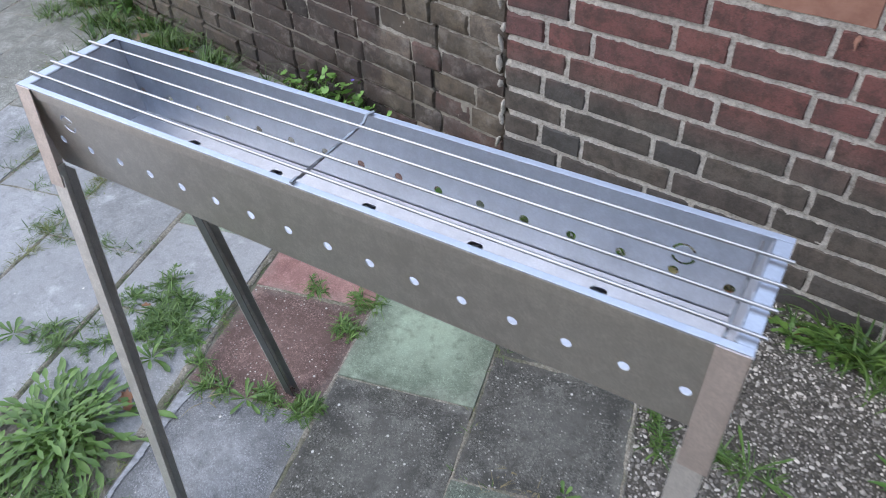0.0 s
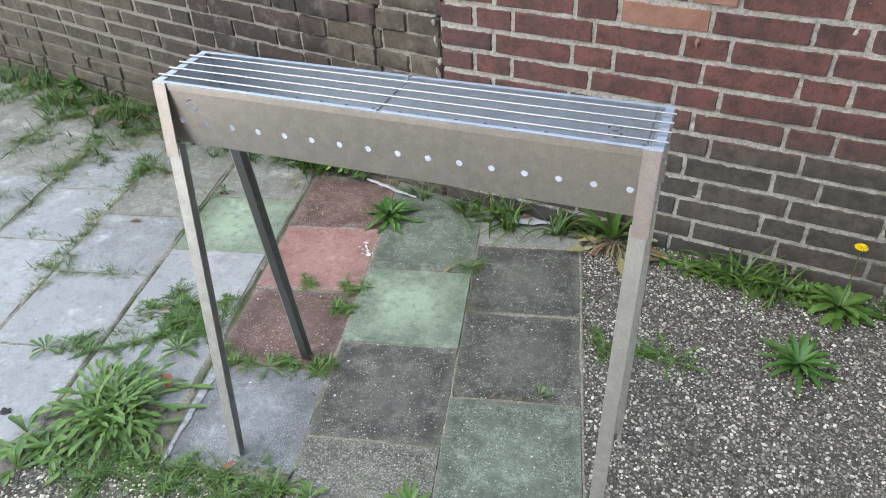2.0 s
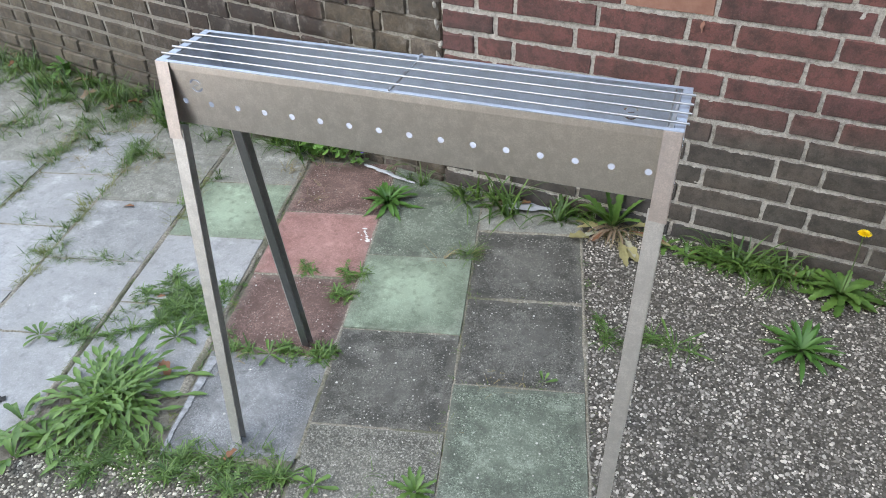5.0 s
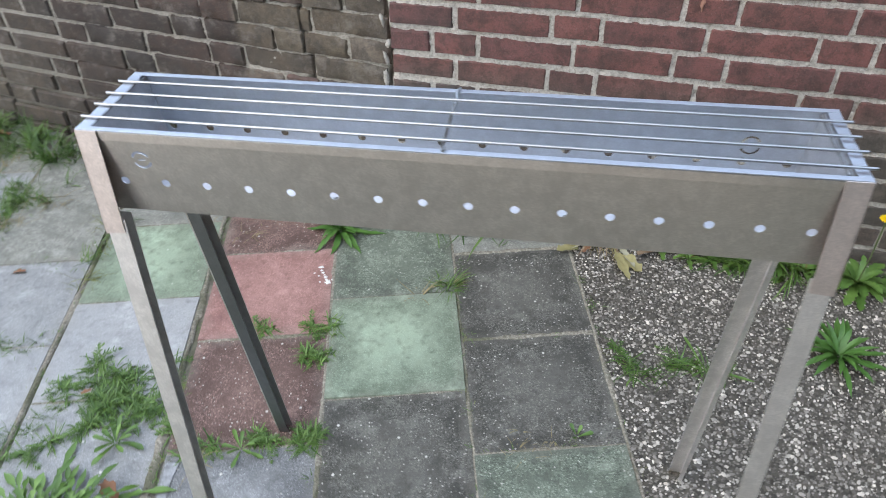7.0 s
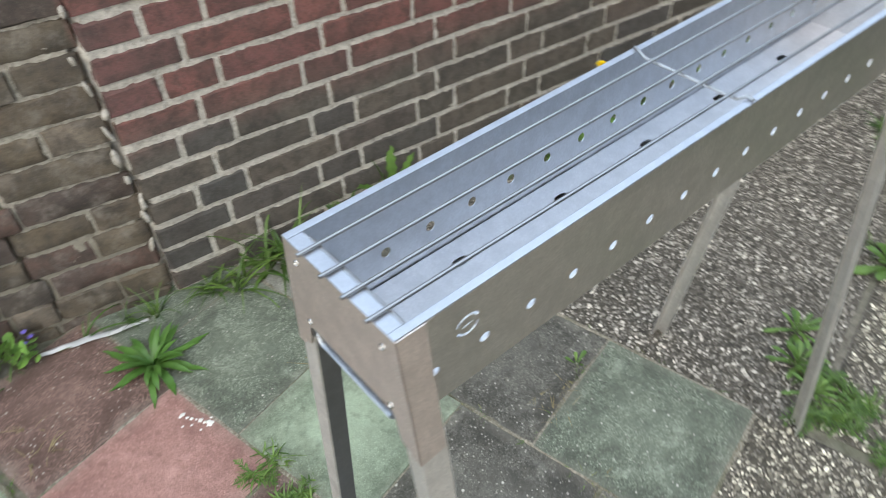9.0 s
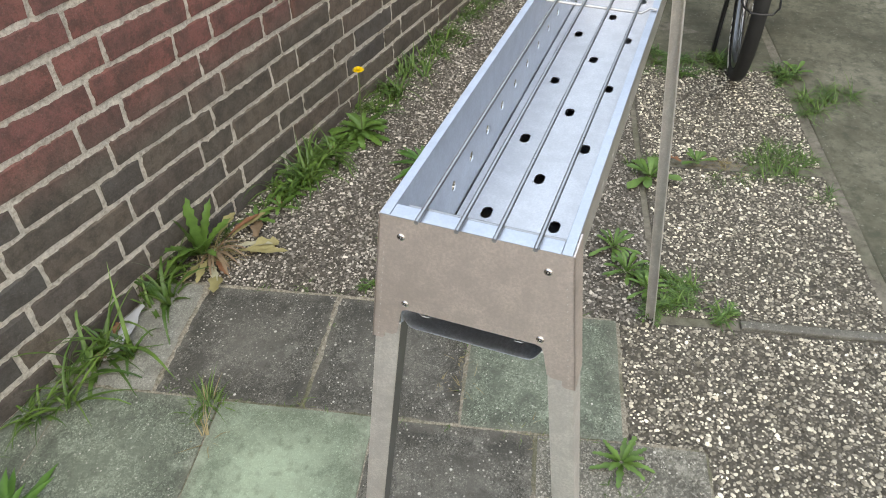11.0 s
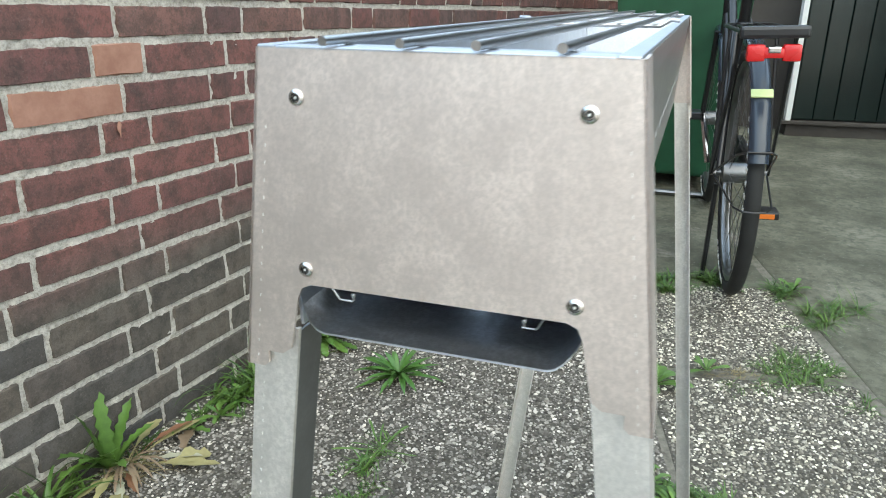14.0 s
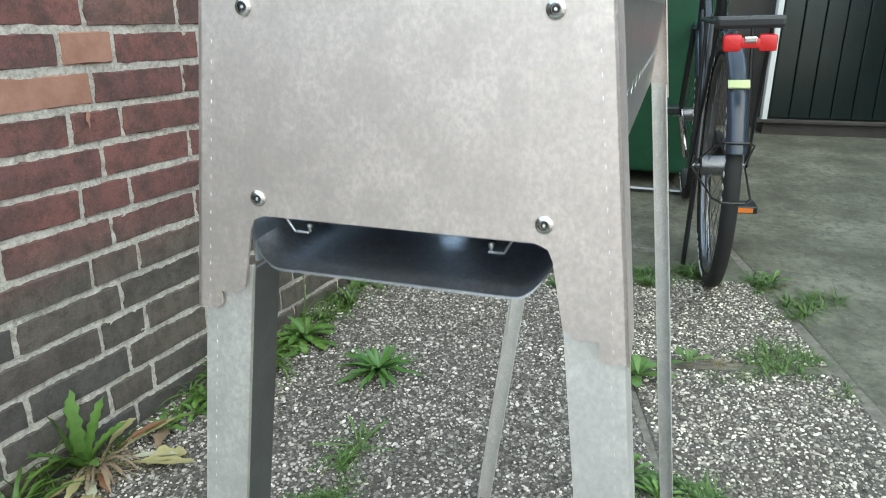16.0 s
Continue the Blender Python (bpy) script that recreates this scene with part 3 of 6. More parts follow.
def brick_mesh(length, height, depth, seed, name="brick", wear=1.0):
    """A worn brick with uneven edges: its face at y = 0, running back in y."""
    rnd = random.Random(seed)
    bm = bmesh.new()
    hx, hz = length / 2, height / 2
    b = 0.0030 * wear ** 0.7
    n = 8 if length > 0.15 else 5
    xs = [-hx, -hx + b] + [-hx + b + (length - 2 * b) * q / n for q in range(1, n)] + [hx - b, hx]
    zs = [-hz, -hz + b, 0.0, hz - b, hz]
    nx, nz = len(xs), len(zs)
    bow = rnd.uniform(-0.0015, 0.0015)
    g = {}
    for i, x in enumerate(xs):
        for k, z in enumerate(zs):
            rim = i in (0, nx - 1) or k in (0, nz - 1)
            corner = i in (0, nx - 1) and k in (0, nz - 1)
            q = 1 - 0.07 * wear ** 0.3 if corner else 1.0
            jx, jz = rnd.uniform(-1, 1) * 0.0012 * wear, rnd.uniform(-1, 1) * 0.0011 * wear
            y = 0.0085 + rnd.uniform(-0.001, 0.002) if rim else rnd.uniform(-0.0012, 0.0016) * wear ** 0.6 + (0.0010 if k in (1, nz - 2) else 0.0)
            g[i, k] = bm.verts.new((x * q + jx, y, (z + bow * math.cos(x * 12)) * (0.9 if corner else 1.0) + jz))
    for i in range(nx - 1):
        for k in range(nz - 1):
            bm.faces.new((g[i, k], g[i + 1, k], g[i + 1, k + 1], g[i, k + 1]))
    bmesh.ops.recalc_face_normals(bm, faces=list(bm.faces))
    for f in bm.faces:
        if f.normal.y > 0.5:
            f.normal_flip()
    return smooth(mesh_of(bm, name, M_BRICK), 50)


S_LEN, H_LEN = 0.2140, 0.1040
BRICKS = {(kind, i): brick_mesh(length, COURSE - BED + 0.005, 0.03, 10 * i + j) for j, (kind, length) in enumerate((("S", S_LEN), ("H", H_LEN))) for i in range(9)}
OLD_BRICKS = {(kind, i): brick_mesh(length, COURSE - BED + 0.009, 0.03, 500 + 10 * i + j, wear=1.8) for j, (kind, length) in enumerate((("S", S_LEN), ("H", H_LEN))) for i in range(9)}
# the odd pale bricks of a repair
k = Mat("pale_orange_brick", rough=0.9).world_co()
k.color(k.mix(k.ramp(k.noise(20, 5, 0.7), (0.35, 0.0), (0.7, 1.0)), (0.26, 0.125, 0.088), (0.36, 0.19, 0.14))).bump(k.noise(50, 5, 0.7), 0.5, 0.004)
M_PALEBRICK = k.m


def course_row(row, x0, x1):
    """The bricks of a course: their kind and middle, two stretchers to a header."""
    first = 0.277 if row % 2 else -0.003
    out, k = [], -20
    while True:
        x = first + 0.556 * k
        if x > x1:
            break
        for kind, a, w in (("H", x, 0.112), ("S", x + 0.112, 0.222), ("S", x + 0.334, 0.222)):
            if a + w > x0 and a < x1:
                out.append((kind, a + w / 2, w))
        k += 1
    return out


far_v, far_f = [], []


def far_brick(x0, x1, y, z0, z1, lean=0.0):
    """A brick of the joined rest: a bevelled box with its face at y."""
    i, b = len(far_v), 0.005
    jit = FB.uniform
    for xa, ya, za in ((x0, 0.010, z0), (x1, 0.010, z0), (x1, 0.010, z1), (x0, 0.010, z1), (x0 + b, 0, z0 + b), (x1 - b, 0, z0 + b), (x1 - b, 0, z1 - b), (x0 + b, 0, z1 - b)):
        far_v.append((xa + jit(-0.002, 0.002), y + ya + lean * (xa - x0), za + jit(-0.002, 0.002)))
    for f in ((4, 5, 6, 7), (0, 1, 5, 4), (1, 2, 6, 5), (2, 3, 7, 6), (3, 0, 4, 7)):
        far_f.append(tuple(i + q for q in f))


FB = random.Random(3)
LEAN = Matrix.Translation((0.05, 0, 0.6)) @ Matrix.Rotation(radians(1.0), 4, "Y") @ Matrix.Translation((-0.05, 0, -0.6))
wall = thing("wall_north", LEAN, "brick wall, red above and darkened near the ground, with pale mortar", "wall", kind="structure")


def crack_x(z):
    """The long crack between the two stretches of brickwork."""
    return -0.670 + 0.006 * math.sin(z * 31) + 0.004 * math.sin(z * 83 + 1)


def crack2_x(z):
    return -0.906 + 0.007 * math.sin(z * 23) + 0.004 * math.sin(z * 71)


def mortar_sheet(x0, x1, z0, z1, step, y_of, rough):
    """Uneven mortar, nearly flush, open along the cracks."""
    nx, nz = int((x1 - x0) / step), int((z1 - z0) / step)
    verts, faces = [], []
    for i in range(nx + 1):
        for k in range(nz + 1):
            x, z = x0 + (x1 - x0) * i / nx, z0 + (z1 - z0) * k / nz
            q = Vector((x, z, 0))
            deep = 0.0050 if x > -0.67 else 0.0065
            y = y_of(x) + max(deep - 0.0014, deep + rough * (noise.noise(q * 55) + 0.6 * noise.noise(q * 140)) + 0.3 * rough * noise.noise(q * 9))
            y += 0.030 * math.exp(-((x - crack_x(z)) / (0.0065 + 0.007 * max(-0.5, noise.noise(q * 22)))) ** 2) + (0.022 * math.exp(-((x - crack2_x(z)) / 0.0075) ** 2) if 0.05 < z < 0.72 else 0)
            verts.append((x, y, z))
    for i in range(nx):
        for k in range(nz):
            a = i * (nz + 1) + k
            faces.append((a, a + nz + 1, a + nz + 2, a + 1))
    me = bpy.data.meshes.new("mortar")
    me.from_pydata(verts, [], faces)
    me.materials.append(M_MORTAR)
    ob = new("mortar", smooth(me, 70))
    ob.parent = wall
    return tagged(ob, "rough grey mortar")


mortar_sheet(-1.75, 1.60, -0.06, 0.98, 0.0058, wall_y, 0.0040)
mortar_sheet(1.60, 5.2, -0.06, 1.5, 0.03, wall_y, 0.003)
mortar_sheet(-1.75, 1.60, 0.98, 1.5, 0.03, wall_y, 0.003)
mortar_sheet(-5.5, -1.75, -0.06, 1.5, 0.03, wall_y, 0.003)
bm = bmesh.new()
box(bm, -0.667, 5.2, 0.06, 0.22, -0.1, 1.51)
core = part("core", bm, M_SOIL, wall, "dark inside of the wall")
rb = random.Random(5)
near_bricks = []
for row in range(-14, 11):
    zc = ROW0 - COURSE * row
    for kind, xc, w in course_row(row, -0.668, 5.2):
        lo, hi = max(xc - w / 2, -0.669), min(xc + w / 2, 5.2)
        if hi - lo < 0.03:
            continue
        full = hi - lo > w - 0.002
        if full and -0.67 < xc < 1.55 and -0.02 < zc < 0.95:
            near_bricks.append((kind, xc, 0.0, zc, row, 1.0, 0.0))
        else:
            j = rb.uniform(-0.002, 0.002)
            far_brick(lo + 0.0045, hi - 0.0045, j, zc - (COURSE - BED) / 2 - 0.002, zc + (COURSE - BED) / 2 + 0.002)


# the older stretch of the wall, past the crack
def old_brick(xa, xb, zc, out):
    if 0.545 < zc < 0.79 and -1.66 < xb and xa < -1.125:
        if xb < -1.16:
            return
        xa = -1.125
    xm = (xa + xb) / 2
    if xa > -1.75 and zc < 0.85:
        kind = "S" if xb - xa > 0.15 else "H"
        near_bricks.append((kind, xm, wall_y(min(xm, -0.6701)) + out, zc, 99, (xb - xa + 0.006) / (S_LEN if kind == "S" else H_LEN), -5.99))
    else:
        far_brick(xa, xb, wall_y(min(xa, -0.6701)) + out, zc - 0.0262, zc + 0.0262, -0.105)


for row in range(0, 25):
    zc = -0.020 + 0.0632 * row
    x = crack_x(zc) - 0.004
    k = row * 2 + rb.randint(0, 1)
    while x > -5.5:
        w = (0.098 if k % 3 == 0 else 0.203) + rb.uniform(-0.006, 0.006)
        k += 1
        sag = 0.010 * math.sin((x + 0.7) * 2.2) * min(1.0, abs(x + 0.7)) - 0.012 * (x + 0.67) * -1
        out = rb.uniform(-0.004, 0.004) - 0.016 * max(0, 0.22 - zc) / 0.22 * min(1, max(0, -0.8 - x))
        c2 = crack2_x(zc)
        if x - w < c2 - 0.025 and x > c2 + 0.025 and zc < 0.72:
            old_brick(c2 + 0.004, x, zc + sag, out)
            old_brick(x - w, c2 - 0.004, zc + sag + rb.uniform(-0.004, 0.002), out - 0.003)
        else:
            old_brick(x - w, x, zc + sag + rb.uniform(-0.002, 0.002), out)
        x -= w + rb.uniform(0.008, 0.013)
bm = bmesh.new()
vs = [bm.verts.new(p) for p in ((-0.70, wall_y(-0.70) + 0.06, -0.1), (-0.70, 0.26, -0.1), (-5.6, 0.75, -0.1), (-5.6, wall_y(-5.6) + 0.06, -0.1))]
bm.faces.new(vs)
up = bmesh.ops.extrude_face_region(bm, geom=list(bm.faces))
bmesh.ops.translate(bm, vec=(0, 0, 1.61), verts=[g for g in up["geom"] if isinstance(g, bmesh.types.BMVert)])
bmesh.ops.recalc_face_normals(bm, faces=list(bm.faces))
part("core", bm, M_SOIL, wall, "dark inside of the older wall")

# lumps of mortar left in the crack
rl = random.Random(33)
for i in range(10):
    z = 0.14 + 0.055 * i + rl.uniform(-0.026, 0.026)
    bm = bmesh.new()
    bmesh.ops.create_icosphere(bm, subdivisions=2, radius=1.0)
    for v in bm.verts:
        v.co *= 1 + 0.35 * noise.noise(v.co * 1.7 + Vector((i * 3.1, 0, 0)))
    part("mortar_lump", bm, M_MORTAR, wall, m=pose(crack_x(z) - 0.007 + rl.uniform(-0.004, 0.004), 0.004, z, 0, rl.uniform(-25, 25), 0) @ Matrix.Diagonal((rl.uniform(0.004, 0.0085), 0.008, rl.uniform(0.010, 0.022), 1)), soft=50)

# ---- the grill ----
GL = 0.7955
GRILL = pose(-0.6712, -0.9470, -0.002, 0, 0.35, 5.45)
grill = thing("mangal_grill", GRILL, "long narrow sheet-steel charcoal grill on four splayed legs", "grill")
TOPZ, BOTZ, HALF, BHALF = 0.8275, 0.7198, 0.0648, 0.0573
T = 0.0012


def side_panel(name, sign):
    """A long sloping side with a row of air holes."""
    h = math.hypot(TOPZ - BOTZ, HALF - BHALF)
    n = 16
    first, pitch = 0.0340, 0.04845
    holes = [ring(first + pitch * k, h - 0.0652, 0.0050, n=14) for k in range(n)]
    # the round cut-out mark: two arcs and a short stroke
    ex, ey = (0.064, h - 0.0345) if sign < 0 else (GL - 0.078, h - 0.045)
    for a0, a1 in ((25, 165), (205, 345)):
        arc = range(a0, a1 + 1, 14)
        holes.append([(ex + 0.0115 * math.cos(radians(a)), ey + 0.0115 * math.sin(radians(a))) for a in arc] + [(ex + 0.0087 * math.cos(radians(a)), ey + 0.0087 * math.sin(radians(a))) for a in reversed(arc)])
    holes.append([(ex - 0.005, ey - 0.0018), (ex + 0.004, ey - 0.0002), (ex + 0.005, ey + 0.0018), (ex - 0.004, ey + 0.0002)])
    bm = bmesh.new()
    tilt = math.atan2(HALF - BHALF, TOPZ - BOTZ)
    m = Matrix.Translation((0, sign * BHALF, BOTZ)) @ Matrix.Rotation(math.pi / 2 - sign * tilt, 4, "X")
    plate(bm, [(0.004, 0), (GL - 0.004, 0), (GL - 0.004, h), (0.004, h)], holes, T, m)
    # the back panel's sky reflection is painted as a blue tint
    return part(name, bm, M_STEEL if sign < 0 else M_SKYSTEEL, grill)


front = side_panel("front_panel", -1)
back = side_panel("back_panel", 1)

# floor of the trough, with three rows of slots
bm = bmesh.new()
holes = []
for w, s0 in ((-0.030, 0.0114), (0.0, 0.0762), (0.0315, 0.0114)):
    k = 0
    while s0 + 0.1291 * k < GL - 0.04:
        if s0 + 0.1291 * k > 0.04:
            holes.append(slot(s0 + 0.1291 * k, w, 0.0170, 0.0095))
        k += 1
FH = 0.0558
plate(bm, [(0.0275, -FH), (GL - 0.0275, -FH), (GL - 0.0275, FH), (0.0275, FH)], holes, T, Matrix.Translation((0, 0, 0.7325)))
part("trough_floor", bm, M_TROUGH, grill, "steel floor with dark air slots")

# sheet that closes the box underneath, its sides turned up
bm = bmesh.new()
rc, bx, by = 0.0110, 0.0018, 0.0567
ends = [bx + 0.00005, bx + 0.0006, bx + 0.0015, bx + 0.003, bx + 0.005, bx + 0.0075, bx + 0.0105, bx + rc]
sheets = []
for low in (0.0, 0.0009):
    rows = []
    for sx in ends + [GL - v for v in ends[::-1]]:
        e = min(sx, GL - sx) - bx
        half = by - rc + math.sqrt(max(0.0, rc * rc - max(0.0, rc - e) ** 2))
        z = 0.7201 - low - 0.12 * max(0.0, 0.0105 - e) ** 2 / 0.0105
        rows.append([bm.verts.new((sx, half * (1.058 if q > 12 else 1.0) * math.sin(math.pi / 2 * (q / 12 - 1)), z + 0.0135 * (max(0.0, half * abs(math.sin(math.pi / 2 * (q / 12 - 1))) - 0.0425) / 0.0142) ** 2)) for q in range(25)])
    for ra, rb2 in zip(rows, rows[1:]):
        for q in range(24):
            bm.faces.new((ra[q], ra[q + 1], rb2[q + 1], rb2[q]))
    sheets.append(rows[0] + [row[24] for row in rows[1:-1]] + rows[-1][::-1] + [row[0] for row in rows[-2:0:-1]])
top, under = sheets
for i in range(len(top)):
    j = (i + 1) % len(top)
    bm.faces.new((top[i], top[j], under[j], under[i]))
bmesh.ops.recalc_face_normals(bm, faces=list(bm.faces))
part("bottom_sheet", bm, M_DARKSTEEL, grill, "dark polished bottom sheet with upturned sides", soft=50)
# sloping ends of the trough
for name, e0, e1 in (("trough_end", 0.0138, 0.0275), ("trough_end", GL - 0.0138, GL - 0.0275)):
    bm = bmesh.new()
    q = 0.0009 if e1 > e0 else -0.0009
    a = [bm.verts.new(p) for p in ((e0, -HALF + 0.002, TOPZ - 0.001), (e0, HALF - 0.002, TOPZ - 0.001), (e1, BHALF + 0.0005, 0.7330), (e1, -BHALF - 0.0005, 0.7330))]
    b = [bm.verts.new(v.co + Vector((q, 0, 0))) for v in a]
    for i in range(4):
        bm.faces.new((a[i], a[(i + 1) % 4], b[(i + 1) % 4], b[i]))
    bm.faces.new(a)
    bm.faces.new(b[::-1])
    bmesh.ops.recalc_face_normals(bm, faces=list(bm.faces))
    part(name, bm, M_TROUGH, grill)

# folded rims along the top
for name, sign in (("front_rim", -1), ("back_rim", 1)):
    bm = bmesh.new()
    w1, w0 = sign * (HALF + 0.0016), sign * (HALF - 0.0055)
    box(bm, 0.0, GL, min(w0, w1), max(w0, w1), TOPZ + 0.0002, TOPZ + 0.0018, 0.0005)
    rim = part(name, bm, M_RIM, grill, "bright folded steel rim")
    bm = bmesh.new()
    box(bm, 0.024, GL - 0.024, min(w1, w1 - sign * 0.0014), max(w1, w1 - sign * 0.0014), TOPZ - 0.011, TOPZ, 0.0004)
    part("rim_fold", bm, M_STEEL, rim)


def half_at(z, sg=1):
    """Half the width of an end at a height: the legs splay, the front a little wider."""
    return 0.0668 + (0.8287 - z) * 0.1168 + (0.0012 if sg < 0 else 0.0)


def end_plate(name, s, out):
    """An end with an arch between the legs and stepped lower corners."""
    zt, za, zs, zn = 0.8285, 0.7393, 0.7000, 0.7072
    lw = 0.0215
    pts = [(-half_at(zt, -1), zt), (-half_at(zs, -1), zs)]
    inner = half_at(zs) - lw
    pts += [(-half_at(zs, -1) + 0.0085, zs), (-half_at(zs, -1) + 0.0105, zs + 0.002), (-half_at(zs, -1) + 0.0105, zn), (-inner - 0.004, zn), (-inner, zn + 0.003)]
    a = half_at(za) - lw
    arch = [(-a, za - 0.006), (-a + 0.0018, za - 0.0018), (-a + 0.006, za)]
    pts += arch + [(-x, z) for x, z in arch[::-1]]
    pts += [(inner, zn + 0.003), (inner + 0.004, zn), (half_at(zs) - 0.0105, zn), (half_at(zs) - 0.0105, zs + 0.002), (half_at(zs) - 0.0085, zs), (half_at(zs), zs), (half_at(zt), zt)]
    bm = bmesh.new()
    m = Matrix(((0, 0, 1, s), (1, 0, 0, 0), (0, 1, 0, 0), (0, 0, 0, 1)))
    plate(bm, pts, [], T, m)
    # folded flaps round both corners, down to the foot of the plate
    for sg in (-1, 1):
        d = -out
        tri = [(0, zt), (0.0245 * d, zt), (0.0245 * d, zs + 0.002), (0, zs)]
        vs = []
        for off in (0, -sg * T):
            vs.append([bm.verts.new((s + (T if out > 0 else 0) + x, sg * half_at(z, sg) + off, z)) for x, z in tri])
        f0, f1 = vs
        for i in range(4):
            bm.faces.new((f0[i], f0[(i + 1) % 4], f1[(i + 1) % 4], f1[i]))
        bm.faces.new(f0)
        bm.faces.new(f1[::-1])
    bmesh.ops.recalc_face_normals(bm, faces=list(bm.faces))
    pl = part(name, bm, M_PLATE, grill, "mottled bright steel end plate")
    # top edge turned inwards
    bm = bmesh.new()
    x0, x1 = (s, s + 0.013) if out < 0 else (s - 0.013 + T, s + T)
    box(bm, x0, x1, -HALF + 0.0058, HALF - 0.0058, TOPZ + 0.0002, TOPZ + 0.0015, 0.0004)
    part("end_rim", bm, M_RIM, pl)
    d = -out
    for sg in (-1, 1):
        bm = bmesh.new()
        y = sg * 0.0385
        f = s + (T if out > 0 else 0)
        tube(bm, [(f + d * 0.0016, y + sg * 0.004, za + 0.0010), (f + d * 0.0030, y + sg * 0.0005, za - 0.0055), (f + d * 0.0034, y - sg * 0.0050, za - 0.0058)], 0.00045, 6)
        part("clip", bm, M_ROD, pl, "thin bent wire clip")
        bm = bmesh.new()
        bmesh.ops.create_uvsphere(bm, u_segments=10, v_segments=8, radius=0.0011, matrix=Matrix.Translation((f + d * 0.0048, y - sg * 0.0045, za - 0.0036)))
        tube(bm, [(f + d * 0.0050, y - sg * 0.0045, za - 0.0058), (f + d * 0.0048, y - sg * 0.0045, za - 0.0036)], 0.0007, 8)
        part("pin", bm, M_ROD, pl, soft=60)
    # blind rivets
    for y, z in ((0.0515, 0.8113), (-0.0524, 0.8113), (0.0515, 0.7458), (-0.0524, 0.7458)):
        bm = bmesh.new()
        prof = [(0.0031, 0.0), (0.0030, 0.0006), (0.0025, 0.0011), (0.0018, 0.0013), (0.0015, 0.0004)]
        n = 16
        rings = [[bm.verts.new(((T if out > 0 else 0) + s + out * h, y + r * math.cos(2 * math.pi * q / n), z + r * math.sin(2 * math.pi * q / n))) for q in range(n)] for r, h in prof]
        for ra, rbb in zip(rings, rings[1:]):
            for q in range(n):
                bm.faces.new((ra[q], ra[(q + 1) % n], rbb[(q + 1) % n], rbb[q]))
        bm.faces.new(rings[-1])
        bmesh.ops.recalc_face_normals(bm, faces=list(bm.faces))
        rv = part("rivet", bm, M_RIVET, pl, "bright blind rivet", soft=30)
        bm = bmesh.new()
        xs = s + (T if out > 0 else 0)
        tube(bm, [(xs + out * 0.0002, y, z), (xs + out * 0.0008, y, z)], 0.0013, 12)
        part("mandrel", bm, M_RUBBER, rv, "dark sunken core")
        bm = bmesh.new()
        tube(bm, [(xs + out * 0.0008, y, z), (xs + out * 0.0011, y, z)], 0.0005, 8)
        part("mandrel_tip", bm, M_WORN, rv, "bright broken tip")
    # pricked fold lines
    for sg in (-1, 1):
        bm = bmesh.new()
        z = 0.800
        while z > 0.700:
            y = sg * (half_at(z, sg) - 0.0052)
            xs = s + (T if out > 0 else 0)
            box(bm, min(xs, xs + out * 0.0003), max(xs, xs + out * 0.0003), y - 0.00013, y + 0.00013, z - 0.0006, z + 0.0006)
            z -= 0.0068
        tagged(part("perforation", bm, M_WORN, pl), kind="stuff")
    return pl


end_plate("end_plate", 0.0, -1)
end_plate("end_plate", GL - T, 1)


LIP = 0.0215


def leg(s, out, sg):
    """A folded channel leg: one face across the end, a flange along the side and a lip inside."""
    d = -out
    z1, z0 = 0.7180, (0.002 if out < 0 else 0.0068)
    x = s + d * (T + 0.0016)
    bm = bmesh.new()
    f1 = []
    for z, w, f in ((z1, 0.0200, 0.0240), (z0, 0.0200, 0.0225)):
        yo = sg * (half_at(z, sg) - T - 0.0006)
        yi = yo - sg * w
        f1.append([bm.verts.new(p) for p in ((x, yi, z), (x, yo, z), (x + d * f, yo, z), (x + d * f, yo - sg * T, z), (x + d * T, yo - sg * T, z), (x + d * T, yi + sg * T, z), (x + d * 0.002, yi + sg * T, z), (x + d * 0.002, yi, z))])
    a, b = f1
    for i in range(8):
        bm.faces.new((a[i], a[(i + 1) % 8], b[(i + 1) % 8], b[i]))
    for q in (a, b):
        bm.faces.new((q[0], q[1], q[4], q[5]))
        bm.faces.new((q[1], q[2], q[3], q[4]))
        bm.faces.new((q[0], q[5], q[6], q[7]))
    bmesh.ops.recalc_face_normals(bm, faces=list(bm.faces))
    lg = part("leg", bm, M_LEG, grill, "folded steel channel leg")
    bm = bmesh.new()
    ends = []
    lip = 0.007 if out > 0 else LIP
    for z in (0.7160, z0):
        yi = sg * (half_at(z, sg) - T - 0.0202)
        ends.append([bm.verts.new(p) for p in ((x + d * 0.002, yi, z), (x + d * 0.002, yi + sg * T, z), (x + d * lip, yi + sg * T, z), (x + d * lip, yi, z))])
    a, b = ends
    for i in range(4):
        bm.faces.new((a[i], a[(i + 1) % 4], b[(i + 1) % 4], b[i]))
    bm.faces.new(a)
    bm.faces.new(b[::-1])
    bmesh.ops.recalc_face_normals(bm, faces=list(bm.faces))
    # only the back left lip takes the steel with painted shade
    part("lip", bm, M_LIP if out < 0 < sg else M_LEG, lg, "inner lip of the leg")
    bm = bmesh.new()
    z = 0.69
    while z > 0.03:
        t = (z1 - z) / (z1 - z0)
        y = sg * (half_at(z, sg) - 0.0065)
        xs = s + d * (T + 0.0016)
        box(bm, min(xs, xs - d * 0.0003), max(xs, xs - d * 0.0003), y - 0.00013, y + 0.00013, z - 0.0006, z + 0.0006)
        z -= 0.0065
    tagged(part("perforation", bm, M_WORN, lg), kind="stuff")
    return lg


for s, out in ((0.0, -1), (GL, 1)):
    for sg in (-1, 1):
        leg(s, out, sg)


